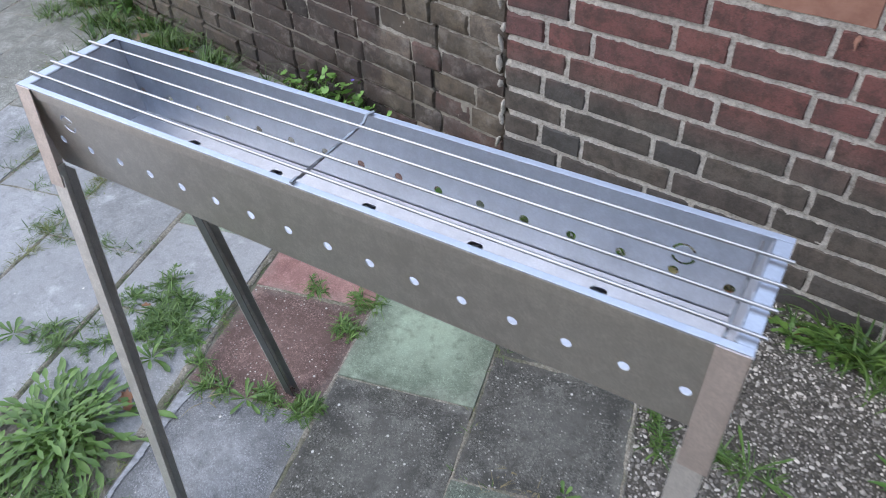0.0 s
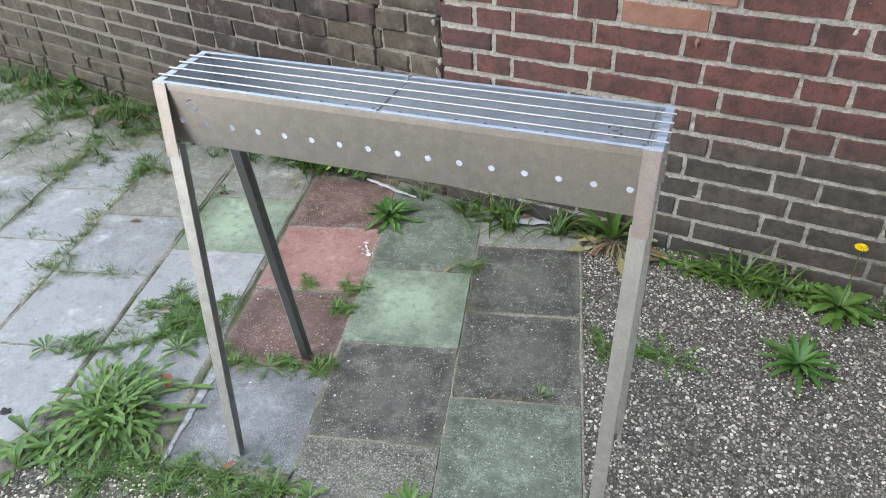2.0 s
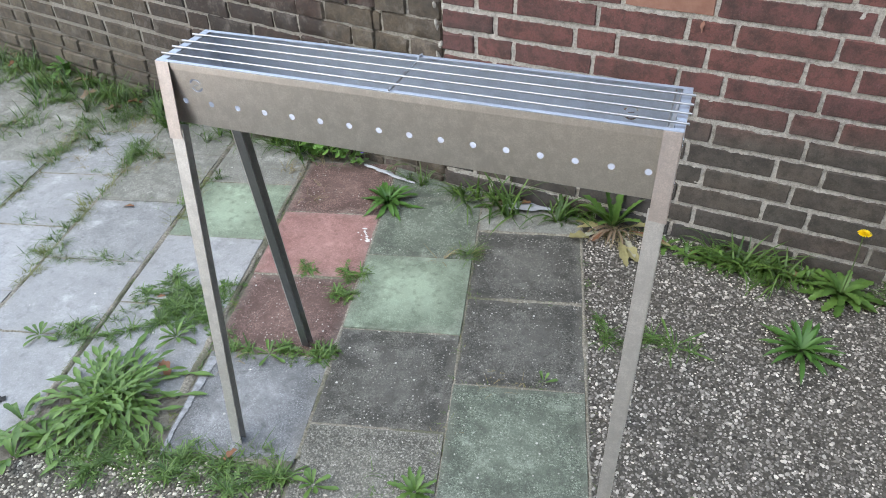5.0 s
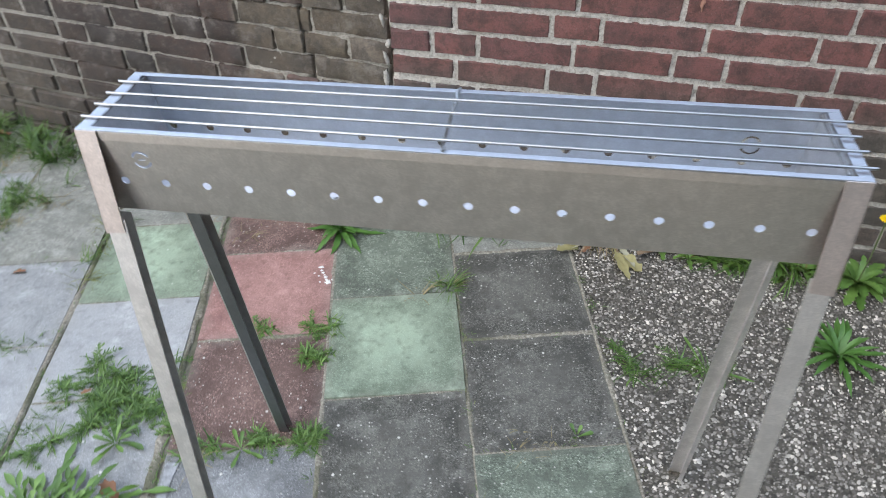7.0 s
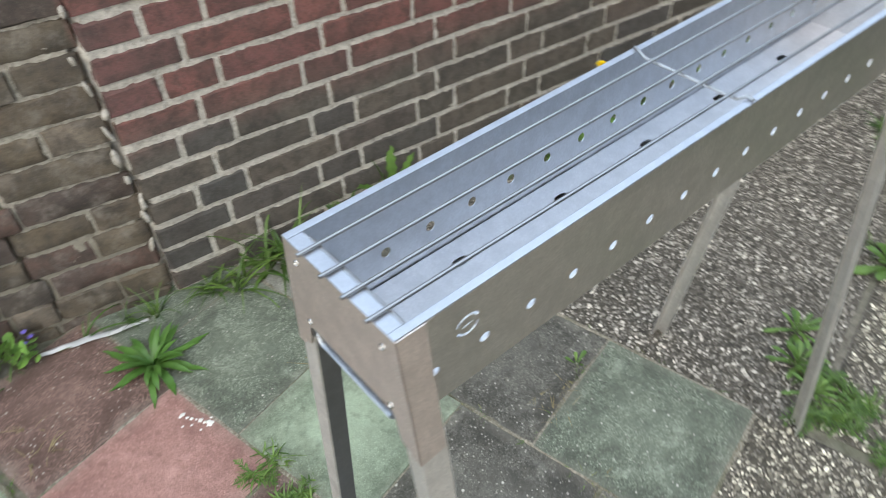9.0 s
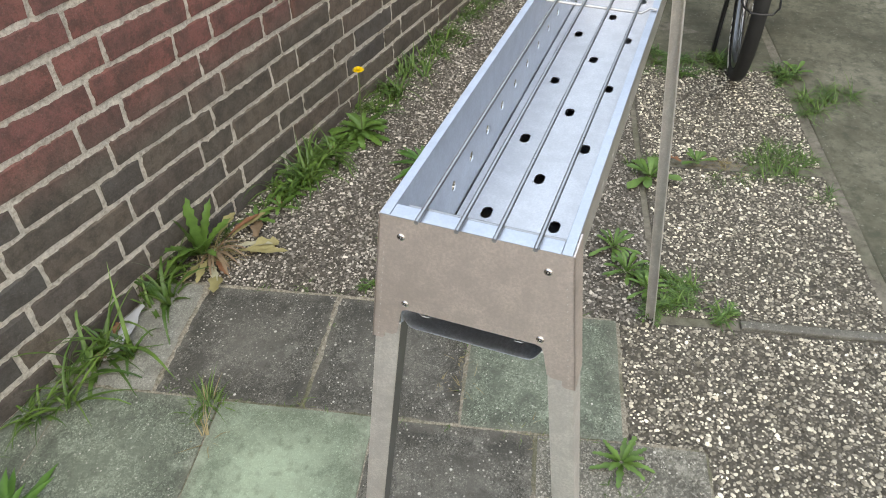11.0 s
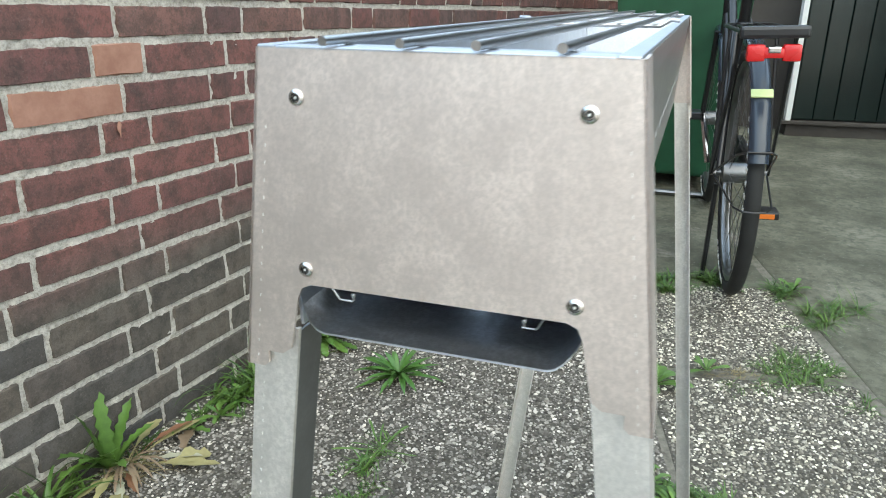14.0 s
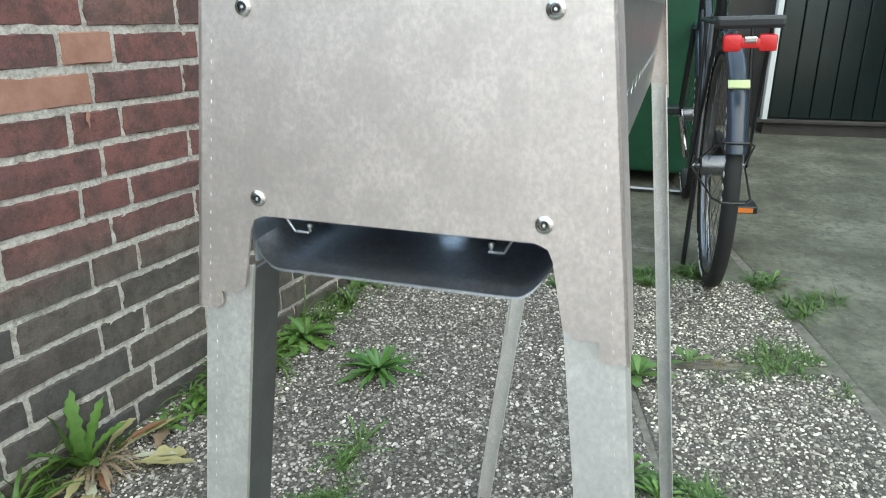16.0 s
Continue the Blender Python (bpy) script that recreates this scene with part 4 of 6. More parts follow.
# the loose grate of four bars on it
grate = thing("skewer_grate", GRILL, "wire grate of four thin bright steel bars", "grate")
for w0, w1 in ((-0.0432, -0.0505), (-0.0160, -0.0220), (0.0098, 0.0050), (0.0380, 0.0335)):
    bm = bmesh.new()
    tube(bm, [(-0.0045, w0, 0.8312), (GL + 0.0045, w1, 0.8330)], 0.0017, 10)
    part("bar", bm, M_ROD, grate, soft=40)
for s, z in ((0.0143, 0.8280), (GL - 0.0215, 0.8298)):
    bm = bmesh.new()
    tube(bm, [(s, -0.0590, z), (s, 0.0500, z)], 0.0014, 8)
    part("crossbar", bm, M_ROD, grate, soft=40)
bm = bmesh.new()
tube(bm, [(0.3965, -0.0655, 0.8310), (0.3970, -0.0590, 0.8318), (0.3940, -0.0510, 0.8268), (0.3940, 0.0480, 0.8268), (0.3930, 0.0560, 0.8315), (0.3960, 0.0640, 0.8315)], 0.0017, 8)
part("crossbar", bm, M_ROD, grate, "thin bent middle wire", soft=40)

# ---- slabs of exposed pebbles ----
def slab(u0, u1, v0, v1, seed, k=1.0, material=M_PEBBLE):
    bm = bmesh.new()
    box(bm, u0, u1, v0, v1, -0.04, -0.0025, 0.004)
    ob = part("aggregate_slab", bm, M_SLAB, paving, "grey cement slab full of pebbles", m=TURNED)
    r = np.random.RandomState(seed)
    step = 0.0089 * k
    gu, gv = np.meshgrid(np.arange(u0 + 0.006, u1 - 0.004, step), np.arange(v0 + 0.006, v1 - 0.004, step))
    gu = (gu + r.uniform(-0.5, 0.5, gu.shape) * step).ravel()
    gv = (gv + r.uniform(-0.5, 0.5, gv.shape) * step).ravel()
    keep = (r.rand(len(gu)) < 0.97)
    yy = ORG.y + gu * E1.y + gv * E2.y
    keep &= yy < 0.0
    gu, gv = gu[keep], gv[keep]
    n = len(gu)
    if not n:
        return
    t = (1 + 5 ** 0.5) / 2
    base = np.array([(-1, t, 0), (1, t, 0), (-1, -t, 0), (1, -t, 0), (0, -1, t), (0, 1, t), (0, -1, -t), (0, 1, -t), (t, 0, -1), (t, 0, 1), (-t, 0, -1), (-t, 0, 1)]) / math.hypot(1, t)
    tri = np.array([(0, 11, 5), (0, 5, 1), (0, 1, 7), (0, 7, 10), (0, 10, 11), (1, 5, 9), (5, 11, 4), (11, 10, 2), (10, 7, 6), (7, 1, 8), (3, 9, 4), (3, 4, 2), (3, 2, 6), (3, 6, 8), (3, 8, 9), (4, 9, 5), (2, 4, 11), (6, 2, 10), (8, 6, 7), (9, 8, 1)])
    size = k * (0.0031 + 0.0042 * r.rand(n) ** 2.6)
    sx, sy, sz = size * r.uniform(0.9, 1.45, n), size * r.uniform(0.7, 1.0, n), size * r.uniform(0.5, 0.8, n)
    a = r.uniform(0, 6.283, n)
    p = base[None] * np.stack([sx, sy, sz], 1)[:, None] * r.uniform(0.88, 1.1, (n, 12, 1))
    x = p[..., 0] * np.cos(a)[:, None] - p[..., 1] * np.sin(a)[:, None] + gu[:, None]
    y = p[..., 0] * np.sin(a)[:, None] + p[..., 1] * np.cos(a)[:, None] + gv[:, None]
    z = p[..., 2] - 0.0024 + (sz * r.uniform(-0.55, 0.35, n))[:, None]
    verts = np.stack([x, y, z], -1).reshape(-1, 3)
    faces = (tri[None] + (np.arange(n) * 12)[:, None, None]).reshape(-1, 3)
    me = bpy.data.meshes.new("pebbles")
    me.from_pydata(verts.tolist(), [], faces.tolist())
    me.materials.append(material)
    pb = new("pebbles", me)
    pb.parent = ob
    tagged(pb, "white, grey and brown pebbles set in cement", kind="stuff")


SLABS = [(0.003, 1.80, -0.385, 0.76),
         (0.035, 0.600, -0.875, -0.400), (0.640, 1.190, -0.875, -0.400), (-0.560, 0.010, -0.900, -0.304), (-1.225, -0.610, -0.900, -0.262), (-1.800, -1.240, -0.900, -0.478)]
for i, sl in enumerate(SLABS):
    slab(*sl, 40 + i, 0.76 if i == 0 else 0.78, M_PEBBLE if i == 0 else M_PALE_PEBBLE)
bm = bmesh.new()
box(bm, 1.24, 9.0, -0.88, -0.40, -0.05, -0.005, 0.006)
ob = new("pavement", mesh_of(bm, "pavement", M_PATH))
ob.matrix_basis = TURNED
tagged(ob, "greenish grey concrete strip beside the slabs", "pavement", kind="structure")


# ---- plants ----
def ribbon(bm, base, az, elev, length, width, droop, profile, n=5, fold=0.25, wob=0.0, rnd=random):
    """A leaf or blade: a strip folded along its midrib that rises and then droops."""
    p = Vector(base)
    side = Vector((-math.sin(az), math.cos(az), 0))
    e = elev
    last = None
    for i in range(n + 1):
        t = i / n
        w = width * profile(t) * 0.5
        d = Vector((math.cos(az) * math.cos(e), math.sin(az) * math.cos(e), math.sin(e)))
        up = side.cross(d) * -1
        if w < 1e-5 and i == n:
            row = [bm.verts.new(p)]
        else:
            row = [bm.verts.new(p - side * w + up * w * fold), bm.verts.new(p), bm.verts.new(p + side * w + up * w * fold)]
        if last:
            if len(row) == 3:
                bm.faces.new((last[0], last[1], row[1], row[0]))
                bm.faces.new((last[1], last[2], row[2], row[1]))
            else:
                bm.faces.new((last[0], last[1], row[0]))
                bm.faces.new((last[1], last[2], row[0]))
        last = row
        p = p + d * (length / n)
        e -= droop / n
        if wob:
            az += rnd.uniform(-wob, wob)
            side = Vector((-math.sin(az), math.cos(az), 0))
        if p.z < base[2] + 0.003 and e < 0:
            e = 0.05
    return bm


def oblance(t):
    k = 0.26 + 0.74 * (t / 0.72) ** 1.3 if t < 0.72 else math.sqrt(max(0.0, 1 - ((t - 0.72) / 0.28) ** 2))
    return k * (0.86 + 0.14 * (int(t * 14) % 2))


def lance(t):
    k = max(0.0, 0.28 + 0.72 * math.sin(math.pi * min(1, t * 0.78 + 0.12)) if t < 0.7 else (1 - t) / 0.3 * 0.92)
    return k * (0.90 + 0.10 * math.sin(t * 38))


def blade(t):
    return 1 - t ** 1.6


def toothed(t):
    k = 0.35 + 0.65 * math.sin(math.pi * min(1, t * 0.8 + 0.1))
    tooth = 0.62 if int(t * 12) % 2 else 1.0
    return max(0.0, k * tooth if t < 0.92 else (1 - t) * 3)


def lobed(t):
    k = 0.34 + 0.66 * math.sin(math.pi * min(1, t * 0.66 + 0.20))
    cut = (t * 6.0) % 1.0
    return max(0.0, k * (0.22 + 0.98 * cut ** 1.5 if t < 0.78 else 1.0) if t < 0.88 else (1 - t) * 6.5)


def pinnate(bm, base, az, elev, length, rnd):
    """A cut leaf: a thin rib with small leaflets along both sides."""
    p = Vector(base)
    n = 9
    e = elev
    for i in range(n):
        t = (i + 1) / n
        d = Vector((math.cos(az) * math.cos(e), math.sin(az) * math.cos(e), math.sin(e)))
        p = p + d * (length / n)
        p.z = max(p.z, 0.002)
        size = length * (0.09 + 0.15 * math.sin(math.pi * (0.12 + 0.7 * t))) * rnd.uniform(0.6, 1.25)
        for sg in (-1, 1):
            ribbon(bm, p, az + sg * rnd.uniform(0.45, 1.3), e * 0.4 + rnd.uniform(0.0, 0.35), size, size * rnd.uniform(0.22, 0.34), 0.3, lance, 3, 0.3)
        e -= rnd.uniform(0.05, 0.22)
        az += rnd.uniform(-0.1, 0.1)
    ribbon(bm, base, az, elev, length, 0.0016, 0.8, blade, 4, 0.2)
    ribbon(bm, p, az, e, length * 0.22, length * 0.11, 0.3, lance, 3, 0.3)


def rosette(name, x, y, count, length, width, label, material, prof=oblance, elev=(8, 55), droop=55, seed=1, n=11, z=0.0, turn=0.0, crowns=((0, 0),)):
    """A low plant with leaves all round; each leaf is a part."""
    r = random.Random(seed)
    ob = thing(name, pose(x, y, z), label, "plant")
    for i in range(count):
        k = i / max(1, count - 1)
        az = turn + i * 2.39996 + r.uniform(-0.2, 0.2)
        el = radians(elev[0] + (elev[1] - elev[0]) * k + r.uniform(-6, 6))
        ln = length * (1.0 - 0.45 * k) * r.uniform(0.82, 1.12)
        bm = bmesh.new()
        cx, cy = crowns[i % len(crowns)]
        ribbon(bm, (cx + 0.004 * math.cos(az), cy + 0.004 * math.sin(az), 0.002 + 0.006 * k), az, el, ln, width * r.uniform(0.85, 1.15) * (1 - 0.3 * k), radians(droop * r.uniform(0.6, 1.5)), prof, n, 0.3, 0.09, r)
        part("leaf", bm, material, ob, soft=80)
    return ob


rosette("weed", 0.425, -0.345, 32, 0.112, 0.0160, "green rosette weed with pointed leaves in the pebbles", M_DEEPWEED, prof=lance, elev=(10, 62), seed=3, droop=48)
rosette("weed", -0.790, -0.170, 32, 0.118, 0.0170, "green rosette weed growing beside a red tile", M_DEEPWEED, prof=lance, elev=(14, 66), seed=5, droop=58)
rosette("weed", -0.980, -1.130, 130, 0.178, 0.0175, "large bushy weed with long lobed leaves between tiles", M_WEED, prof=lobed, elev=(3, 66), seed=7, droop=60, n=30, crowns=((0, 0), (-0.045, 0.02), (0.03, -0.03), (0.02, 0.035), (-0.03, -0.03)))
rosette("weed", -1.085, -1.300, 44, 0.08, 0.018, "broad-leaved green weed at the edge of the tiles", M_WEED, elev=(8, 70), seed=9, droop=65, crowns=((0, 0), (0.05, 0.03), (-0.04, 0.04), (0.03, -0.04)))
rosette("weed", -1.320, -1.048, 10, 0.055, 0.013, "small green weed in a joint of the paving", M_WEED, elev=(10, 45), seed=10, droop=30)
rosette("weed", 0.250, -0.940, 20, 0.070, 0.012, "leafy green weed beside a grill leg", M_WEED, elev=(25, 80), seed=11, droop=50)
rosette("weed", 0.215, -1.000, 18, 0.060, 0.011, "leafy green weed at the foot of the grill", M_WEED, elev=(20, 80), seed=12, droop=50)
rosette("weed", 0.320, -0.890, 18, 0.066, 0.012, "green weed in the joint between pebble slabs", M_WEED, elev=(25, 75), seed=13, droop=55)
rosette("weed", -0.235, -1.060, 15, 0.060, 0.013, "toothed green weed at the end of a tile", M_WEED, prof=toothed, elev=(10, 60), seed=14, droop=40, n=10)
rosette("weed", -0.430, -1.130, 10, 0.050, 0.013, "small weed beside a speckled tile", M_WEED, elev=(15, 60), seed=15, droop=40)
rosette("weed", 0.760, -1.000, 9, 0.055, 0.020, "small broad-leaved weed between pebble slabs", M_WEED, elev=(15, 60), seed=16, droop=30)
rosette("weed", 0.640, -0.900, 12, 0.085, 0.028, "broad-leaved weed between pebble slabs", M_WEED, elev=(10, 60), seed=17, droop=40)
rosette("weed", -0.735, -0.865, 9, 0.055, 0.011, "small green weed in the joint of a red tile", M_WEED, elev=(10, 45), seed=18, droop=30)
rosette("weed", -0.990, -0.910, 12, 0.065, 0.014, "green weed at the corner of a grey tile", M_WEED, elev=(15, 65), seed=19, droop=40)
rosette("weed", -0.097, -0.68, 5, 0.030, 0.010, "tiny green sprout in a tile joint", M_WEED, elev=(30, 75), seed=20, droop=30)
rosette("weed", 0.150, -0.450, 9, 0.095, 0.007, "thin sprawling weed across the pebbles", M_WEED, elev=(4, 30), seed=21, droop=15)
rosette("weed", -2.62, 0.20, 22, 0.13, 0.032, "broad-leaved green weed at the older wall", M_CLOVER, elev=(20, 75), seed=26, droop=60)
rosette("weed", 1.400, -1.190, 8, 0.070, 0.020, "green weed at the edge of the concrete path", M_WEED, elev=(15, 70), seed=22, droop=40)


def creeping(name, spots, label, seed, size=0.045):
    """A mat of toothed sprigs that spreads along a joint."""
    r = random.Random(seed)
    bm = bmesh.new()
    for x, y, rad, count in spots:
        # a few plants in each spot, each with a spray of leaves
        plants = [(x + rad * r.uniform(-0.8, 0.8), y + rad * r.uniform(-0.8, 0.8), r.uniform(0, 6.283)) for _ in range(max(2, count // 14))]
        for i in range(int(count * 1.35)):
            px, py, turn = plants[i % len(plants)]
            if i % 4:
                ribbon(bm, (px + r.uniform(-0.012, 0.012), py + r.uniform(-0.012, 0.012), 0.001), turn + i * 1.7 + r.uniform(-0.6, 0.6), radians(r.uniform(2, 60)), size * r.uniform(0.4, 1.3), 0.0034 * r.uniform(0.4, 1.3), radians(r.uniform(10, 90)), r.choice((toothed, blade, lance)), 8, 0.35, 0.18, r)
                ribbon(bm, (px + r.uniform(-0.02, 0.02), py + r.uniform(-0.02, 0.02), 0.001), r.uniform(0, 6.283), radians(r.uniform(2, 50)), size * r.uniform(0.4, 1.0), 0.0034 * r.uniform(0.5, 1.3), radians(r.uniform(10, 90)), r.choice((toothed, lance)), 6, 0.35, 0.18, r)
                continue
            pinnate(bm, (px + r.uniform(-0.006, 0.006), py + r.uniform(-0.006, 0.006), 0.002 + r.uniform(0, 0.006)), turn + i * 2.4 + r.uniform(-0.5, 0.5), radians(r.uniform(0, 40)), size * r.uniform(0.5, 1.2), r)
    ob = new(name, smooth(mesh_of(bm, name, M_MAT), 80))
    return tagged(ob, label, "plant", kind="stuff")


creeping("creeping_weed", [(-1.12, -0.77, 0.075, 90), (-1.07, -0.86, 0.06, 75), (-1.00, -0.73, 0.035, 30), (-1.03, -0.79, 0.055, 80), (-0.985, -0.835, 0.05, 60)], "mat of creeping green weed over grey tiles", 31)
creeping("creeping_weed", [(-0.70, -0.51, 0.032, 30), (-0.70, -0.585, 0.035, 40), (-0.84, -0.56, 0.028, 16)], "creeping green weed on a red tile", 32, 0.04)
creeping("creeping_weed", [(-0.70, -0.845, 0.05, 36), (-0.62, -0.815, 0.05, 46), (-0.86, -0.88, 0.05, 30), (-0.80, -0.86, 0.04, 20)], "creeping green weed along a tile joint", 33, 0.038)
creeping("creeping_weed", [(0.232, -1.075, 0.045, 60), (0.215, -1.150, 0.03, 26), (0.19, -1.03, 0.035, 40), (0.25, -0.975, 0.035, 40)], "green weed along the joint of pebble slabs", 34, 0.042)
creeping("creeping_weed", [(-0.04, -0.455, 0.05, 14), (0.14, -0.435, 0.06, 15), (0.02, -0.47, 0.05, 8)], "sparse green weed across the pebbles", 35, 0.05)
creeping("creeping_weed", [(1.15, -0.66, 0.1, 70), (1.30, -0.80, 0.09, 80), (1.38, -0.98, 0.08, 60), (1.40, -1.15, 0.07, 40)], "green weed in a joint under the bicycle", 36, 0.06)
creeping("creeping_weed", [(-2.62, 0.10, 0.09, 70), (-2.25, 0.08, 0.07, 60), (-2.45, 0.02, 0.06, 40), (-1.95, 0.05, 0.06, 40), (-2.9, 0.14, 0.08, 50)], "leafy green weeds at the foot of the older wall", 39, 0.075)
creeping("creeping_weed", [(-1.22, -1.0, 0.05, 34), (-1.15, -0.95, 0.04, 26), (-1.27, -1.03, 0.03, 14)], "creeping green weed where grey tiles meet", 38, 0.042)
creeping("creeping_weed", [(-0.90, -1.25, 0.06, 40), (-0.62, -1.17, 0.05, 40), (-0.74, -1.20, 0.05, 34), (-0.52, -1.14, 0.05, 26)], "green weed along the edge of the tiles", 37, 0.05)


def grass(name, spots, label, material, seed, more=1.0, elev=(30, 88), wide=1.0):
    """Tufts of blades: x, y, radius, count, height."""
    r = random.Random(seed)
    bm = bmesh.new()
    for x, y, rad, count, h in spots:
        lean = r.uniform(0, 6.283)
        count = int(count * more) + 1
        tufts = [(r.uniform(0, 6.283), rad * math.sqrt(r.random())) for _ in range(max(1, count // 9))]
        for i in range(count):
            ta, td = tufts[i % len(tufts)]
            a = r.uniform(0, 6.283)
            px, py = x + td * math.cos(ta) + 0.006 * math.cos(a), y + td * math.sin(ta) + 0.006 * math.sin(a)
            az = a if r.random() < 0.6 else lean + r.uniform(-0.7, 0.7)
            ln = h * (0.35 + 1.15 * r.random() ** 1.4)
            ribbon(bm, (px, py, -0.004), az, radians(r.uniform(*elev)), ln, wide * (0.0022 + 0.026 * h) * r.uniform(0.5, 1.3), radians(r.uniform(20, 165)), blade, 6, 0.35, 0.12, r)
    ob = new(name, smooth(mesh_of(bm, name, material), 80))
    return tagged(ob, label, "grass", kind="stuff")


G = random.Random(77)
strip = []
for i in range(26):
    x = -0.62 + i * 0.078 + G.uniform(-0.03, 0.03)
    strip.append((x, -0.03 + G.uniform(-0.025, 0.015), 0.02, G.randint(3, 12), 0.045 * G.uniform(0.7, 1.6)))
strip += [(0.25, -0.06, 0.05, 60, 0.16), (0.33, -0.06, 0.05, 60, 0.155), (0.19, -0.05, 0.04, 45, 0.13), (0.40, -0.05, 0.03, 24, 0.12), (-0.40, -0.035, 0.05, 80, 0.14), (-0.47, -0.045, 0.04, 60, 0.16), (-0.31, -0.035, 0.045, 80, 0.13), (-0.23, -0.03, 0.035, 50, 0.13), (-0.54, -0.05, 0.03, 30, 0.14), (-0.60, -0.03, 0.03, 24, 0.11), (0.62, -0.05, 0.05, 40, 0.10), (0.75, -0.05, 0.06, 50, 0.13), (0.9, -0.05, 0.06, 50, 0.12), (1.02, -0.05, 0.05, 30, 0.10), (1.15, -0.05, 0.08, 60, 0.12)]
for i in range(30):
    x = 1.35 + i * 0.08
    strip.append((x, -0.05 + G.uniform(-0.03, 0.02), 0.05, 26, 0.09))
strip = [(x, y, rad, n, h * (0.74 if x > 0.1 else 0.88)) for x, y, rad, n, h in strip]
bent = [(x, y, rad * 1.3, n, h * 1.15) for x, y, rad, n, h in strip if -0.58 < x < -0.15]
strip = [q for q in strip if not -0.58 < q[0] < -0.15]
grass("grass", bent, "long bent grass blades at the foot of the wall", M_GRASS, 56, 0.62, (12, 86), 1.5)
grass("grass", strip, "strip of green grass along the foot of the wall", M_GRASS, 51, 2.0, (10, 74), 1.2)
left = []
for i in range(40):
    x = -0.95 - i * 0.06 + G.uniform(-0.03, 0.03)
    w = wall_y(x)
    left.append((x, w - 0.07 + G.uniform(-0.07, 0.04), 0.045, G.randint(6, 44) if x < -1.3 else 4, 0.07 * G.uniform(0.6, 2.0)))
left += [(-1.22, -0.02, 0.04, 40, 0.15), (-1.30, 0.02, 0.04, 30, 0.13), (-0.72, -0.05, 0.03, 25, 0.08), (-0.80, -0.03, 0.03, 16, 0.07), (-1.75, -0.20, 0.10, 60, 0.07), (-1.85, 0.02, 0.10, 90, 0.10), (-2.15, 0.02, 0.12, 120, 0.11), (-2.10, -0.18, 0.10, 60, 0.06), (-2.55, 0.08, 0.14, 140, 0.12), (-2.27, -0.24, 0.08, 50, 0.06), (-2.9, 0.16, 0.16, 140, 0.10), (-2.05, -0.42, 0.07, 36, 0.05), (-1.42, -0.24, 0.06, 36, 0.05), (-1.65, -0.10, 0.06, 40, 0.07), (-2.45, -0.05, 0.12, 80, 0.08), (-1.55, 0.0, 0.08, 50, 0.08), (-1.95, -0.28, 0.05, 30, 0.05)]
grass("grass", [(-1.46, 0.065, 0.03, 26, 0.20), (-1.40, 0.06, 0.02, 12, 0.15)], "tall arching grass by the older wall", M_GRASS, 57, 1.0, (55, 88), 0.8)
grass("dry_grass", [(-1.45, 0.06, 0.03, 9, 0.22), (-1.13, -0.05, 0.025, 10, 0.085), (-1.11, -0.02, 0.02, 6, 0.07)], "long dry stalks by the older wall", M_DRYGRASS, 58, 1.0, (20, 85), 0.5)
grass("grass", left, "uneven green grass along the older wall", M_GRASS, 52)
joints = [(-1.54, -0.46, 0.03, 26, 0.03), (-0.47, -0.33, 0.035, 34, 0.045), (0.84, -1.20, 0.09, 160, 0.055), (0.90, -1.23, 0.06, 90, 0.05), (0.72, -1.08, 0.06, 40, 0.03), (0.70, -0.87, 0.05, 40, 0.05), (-0.30, -1.075, 0.05, 36, 0.035), (-0.57, -1.145, 0.06, 90, 0.05), (-0.66, -1.18, 0.06, 100, 0.05), (-0.78, -1.21, 0.06, 100, 0.055), (-0.87, -1.24, 0.06, 90, 0.06), (-0.95, -1.27, 0.06, 80, 0.06), (-0.10, -0.30, 0.02, 8, 0.03), (-0.39, -0.46, 0.02, 10, 0.03), (1.25, -0.72, 0.08, 90, 0.05), (1.36, -0.90, 0.08, 90, 0.055), (1.25, -1.27, 0.06, 60, 0.09), (1.32, -1.33, 0.05, 40, 0.08), (1.15, -1.24, 0.05, 36, 0.06), (0.76, -1.33, 0.04, 20, 0.05)]
for i in range(10):
    joints.append((-1.66 + i * 0.036, -0.82 + i * 0.0118 + G.uniform(-0.008, 0.008), 0.022, G.randint(14, 40), 0.036))
for i in range(9):
    joints.append((-1.23 + i * 0.012, -1.03 + i * 0.0385, 0.02, G.randint(8, 26), 0.034))
moss_spots = []
for i in range(70):
    u, v0 = G.choice((-1.555, -1.86, -2.165, -2.47)), G.uniform(-0.4, 1.5)
    q = uv(u, v0)
    (moss_spots if i % 3 == 0 else joints).append((q.x, q.y, 0.02, G.randint(5, 16), 0.03))
for u, v0, v1, d in ((-1.555, 0.25, 0.95, 1.0), (-1.86, -0.1, 0.35, 0.8), (-1.86, 0.6, 1.2, 1.2), (-1.245, 0.55, 0.85, 1.0), (-2.165, 0.1, 0.8, 1.0)):
    v = v0
    while v < v1:
        q = uv(u + G.uniform(-0.02, 0.02), v)
        (moss_spots if G.random() < 0.4 else joints).append((q.x, q.y, 0.022, int(14 * d * G.uniform(0.3, 1.6)), 0.04 * d * G.uniform(0.6, 1.5)))
        v += 0.03
for i in range(16):
    q = uv(G.choice((-1.24, -0.91, -0.602)), G.uniform(-0.3, 0.9))
    joints.append((q.x, q.y, 0.012, 4, 0.016))
moss = moss_spots
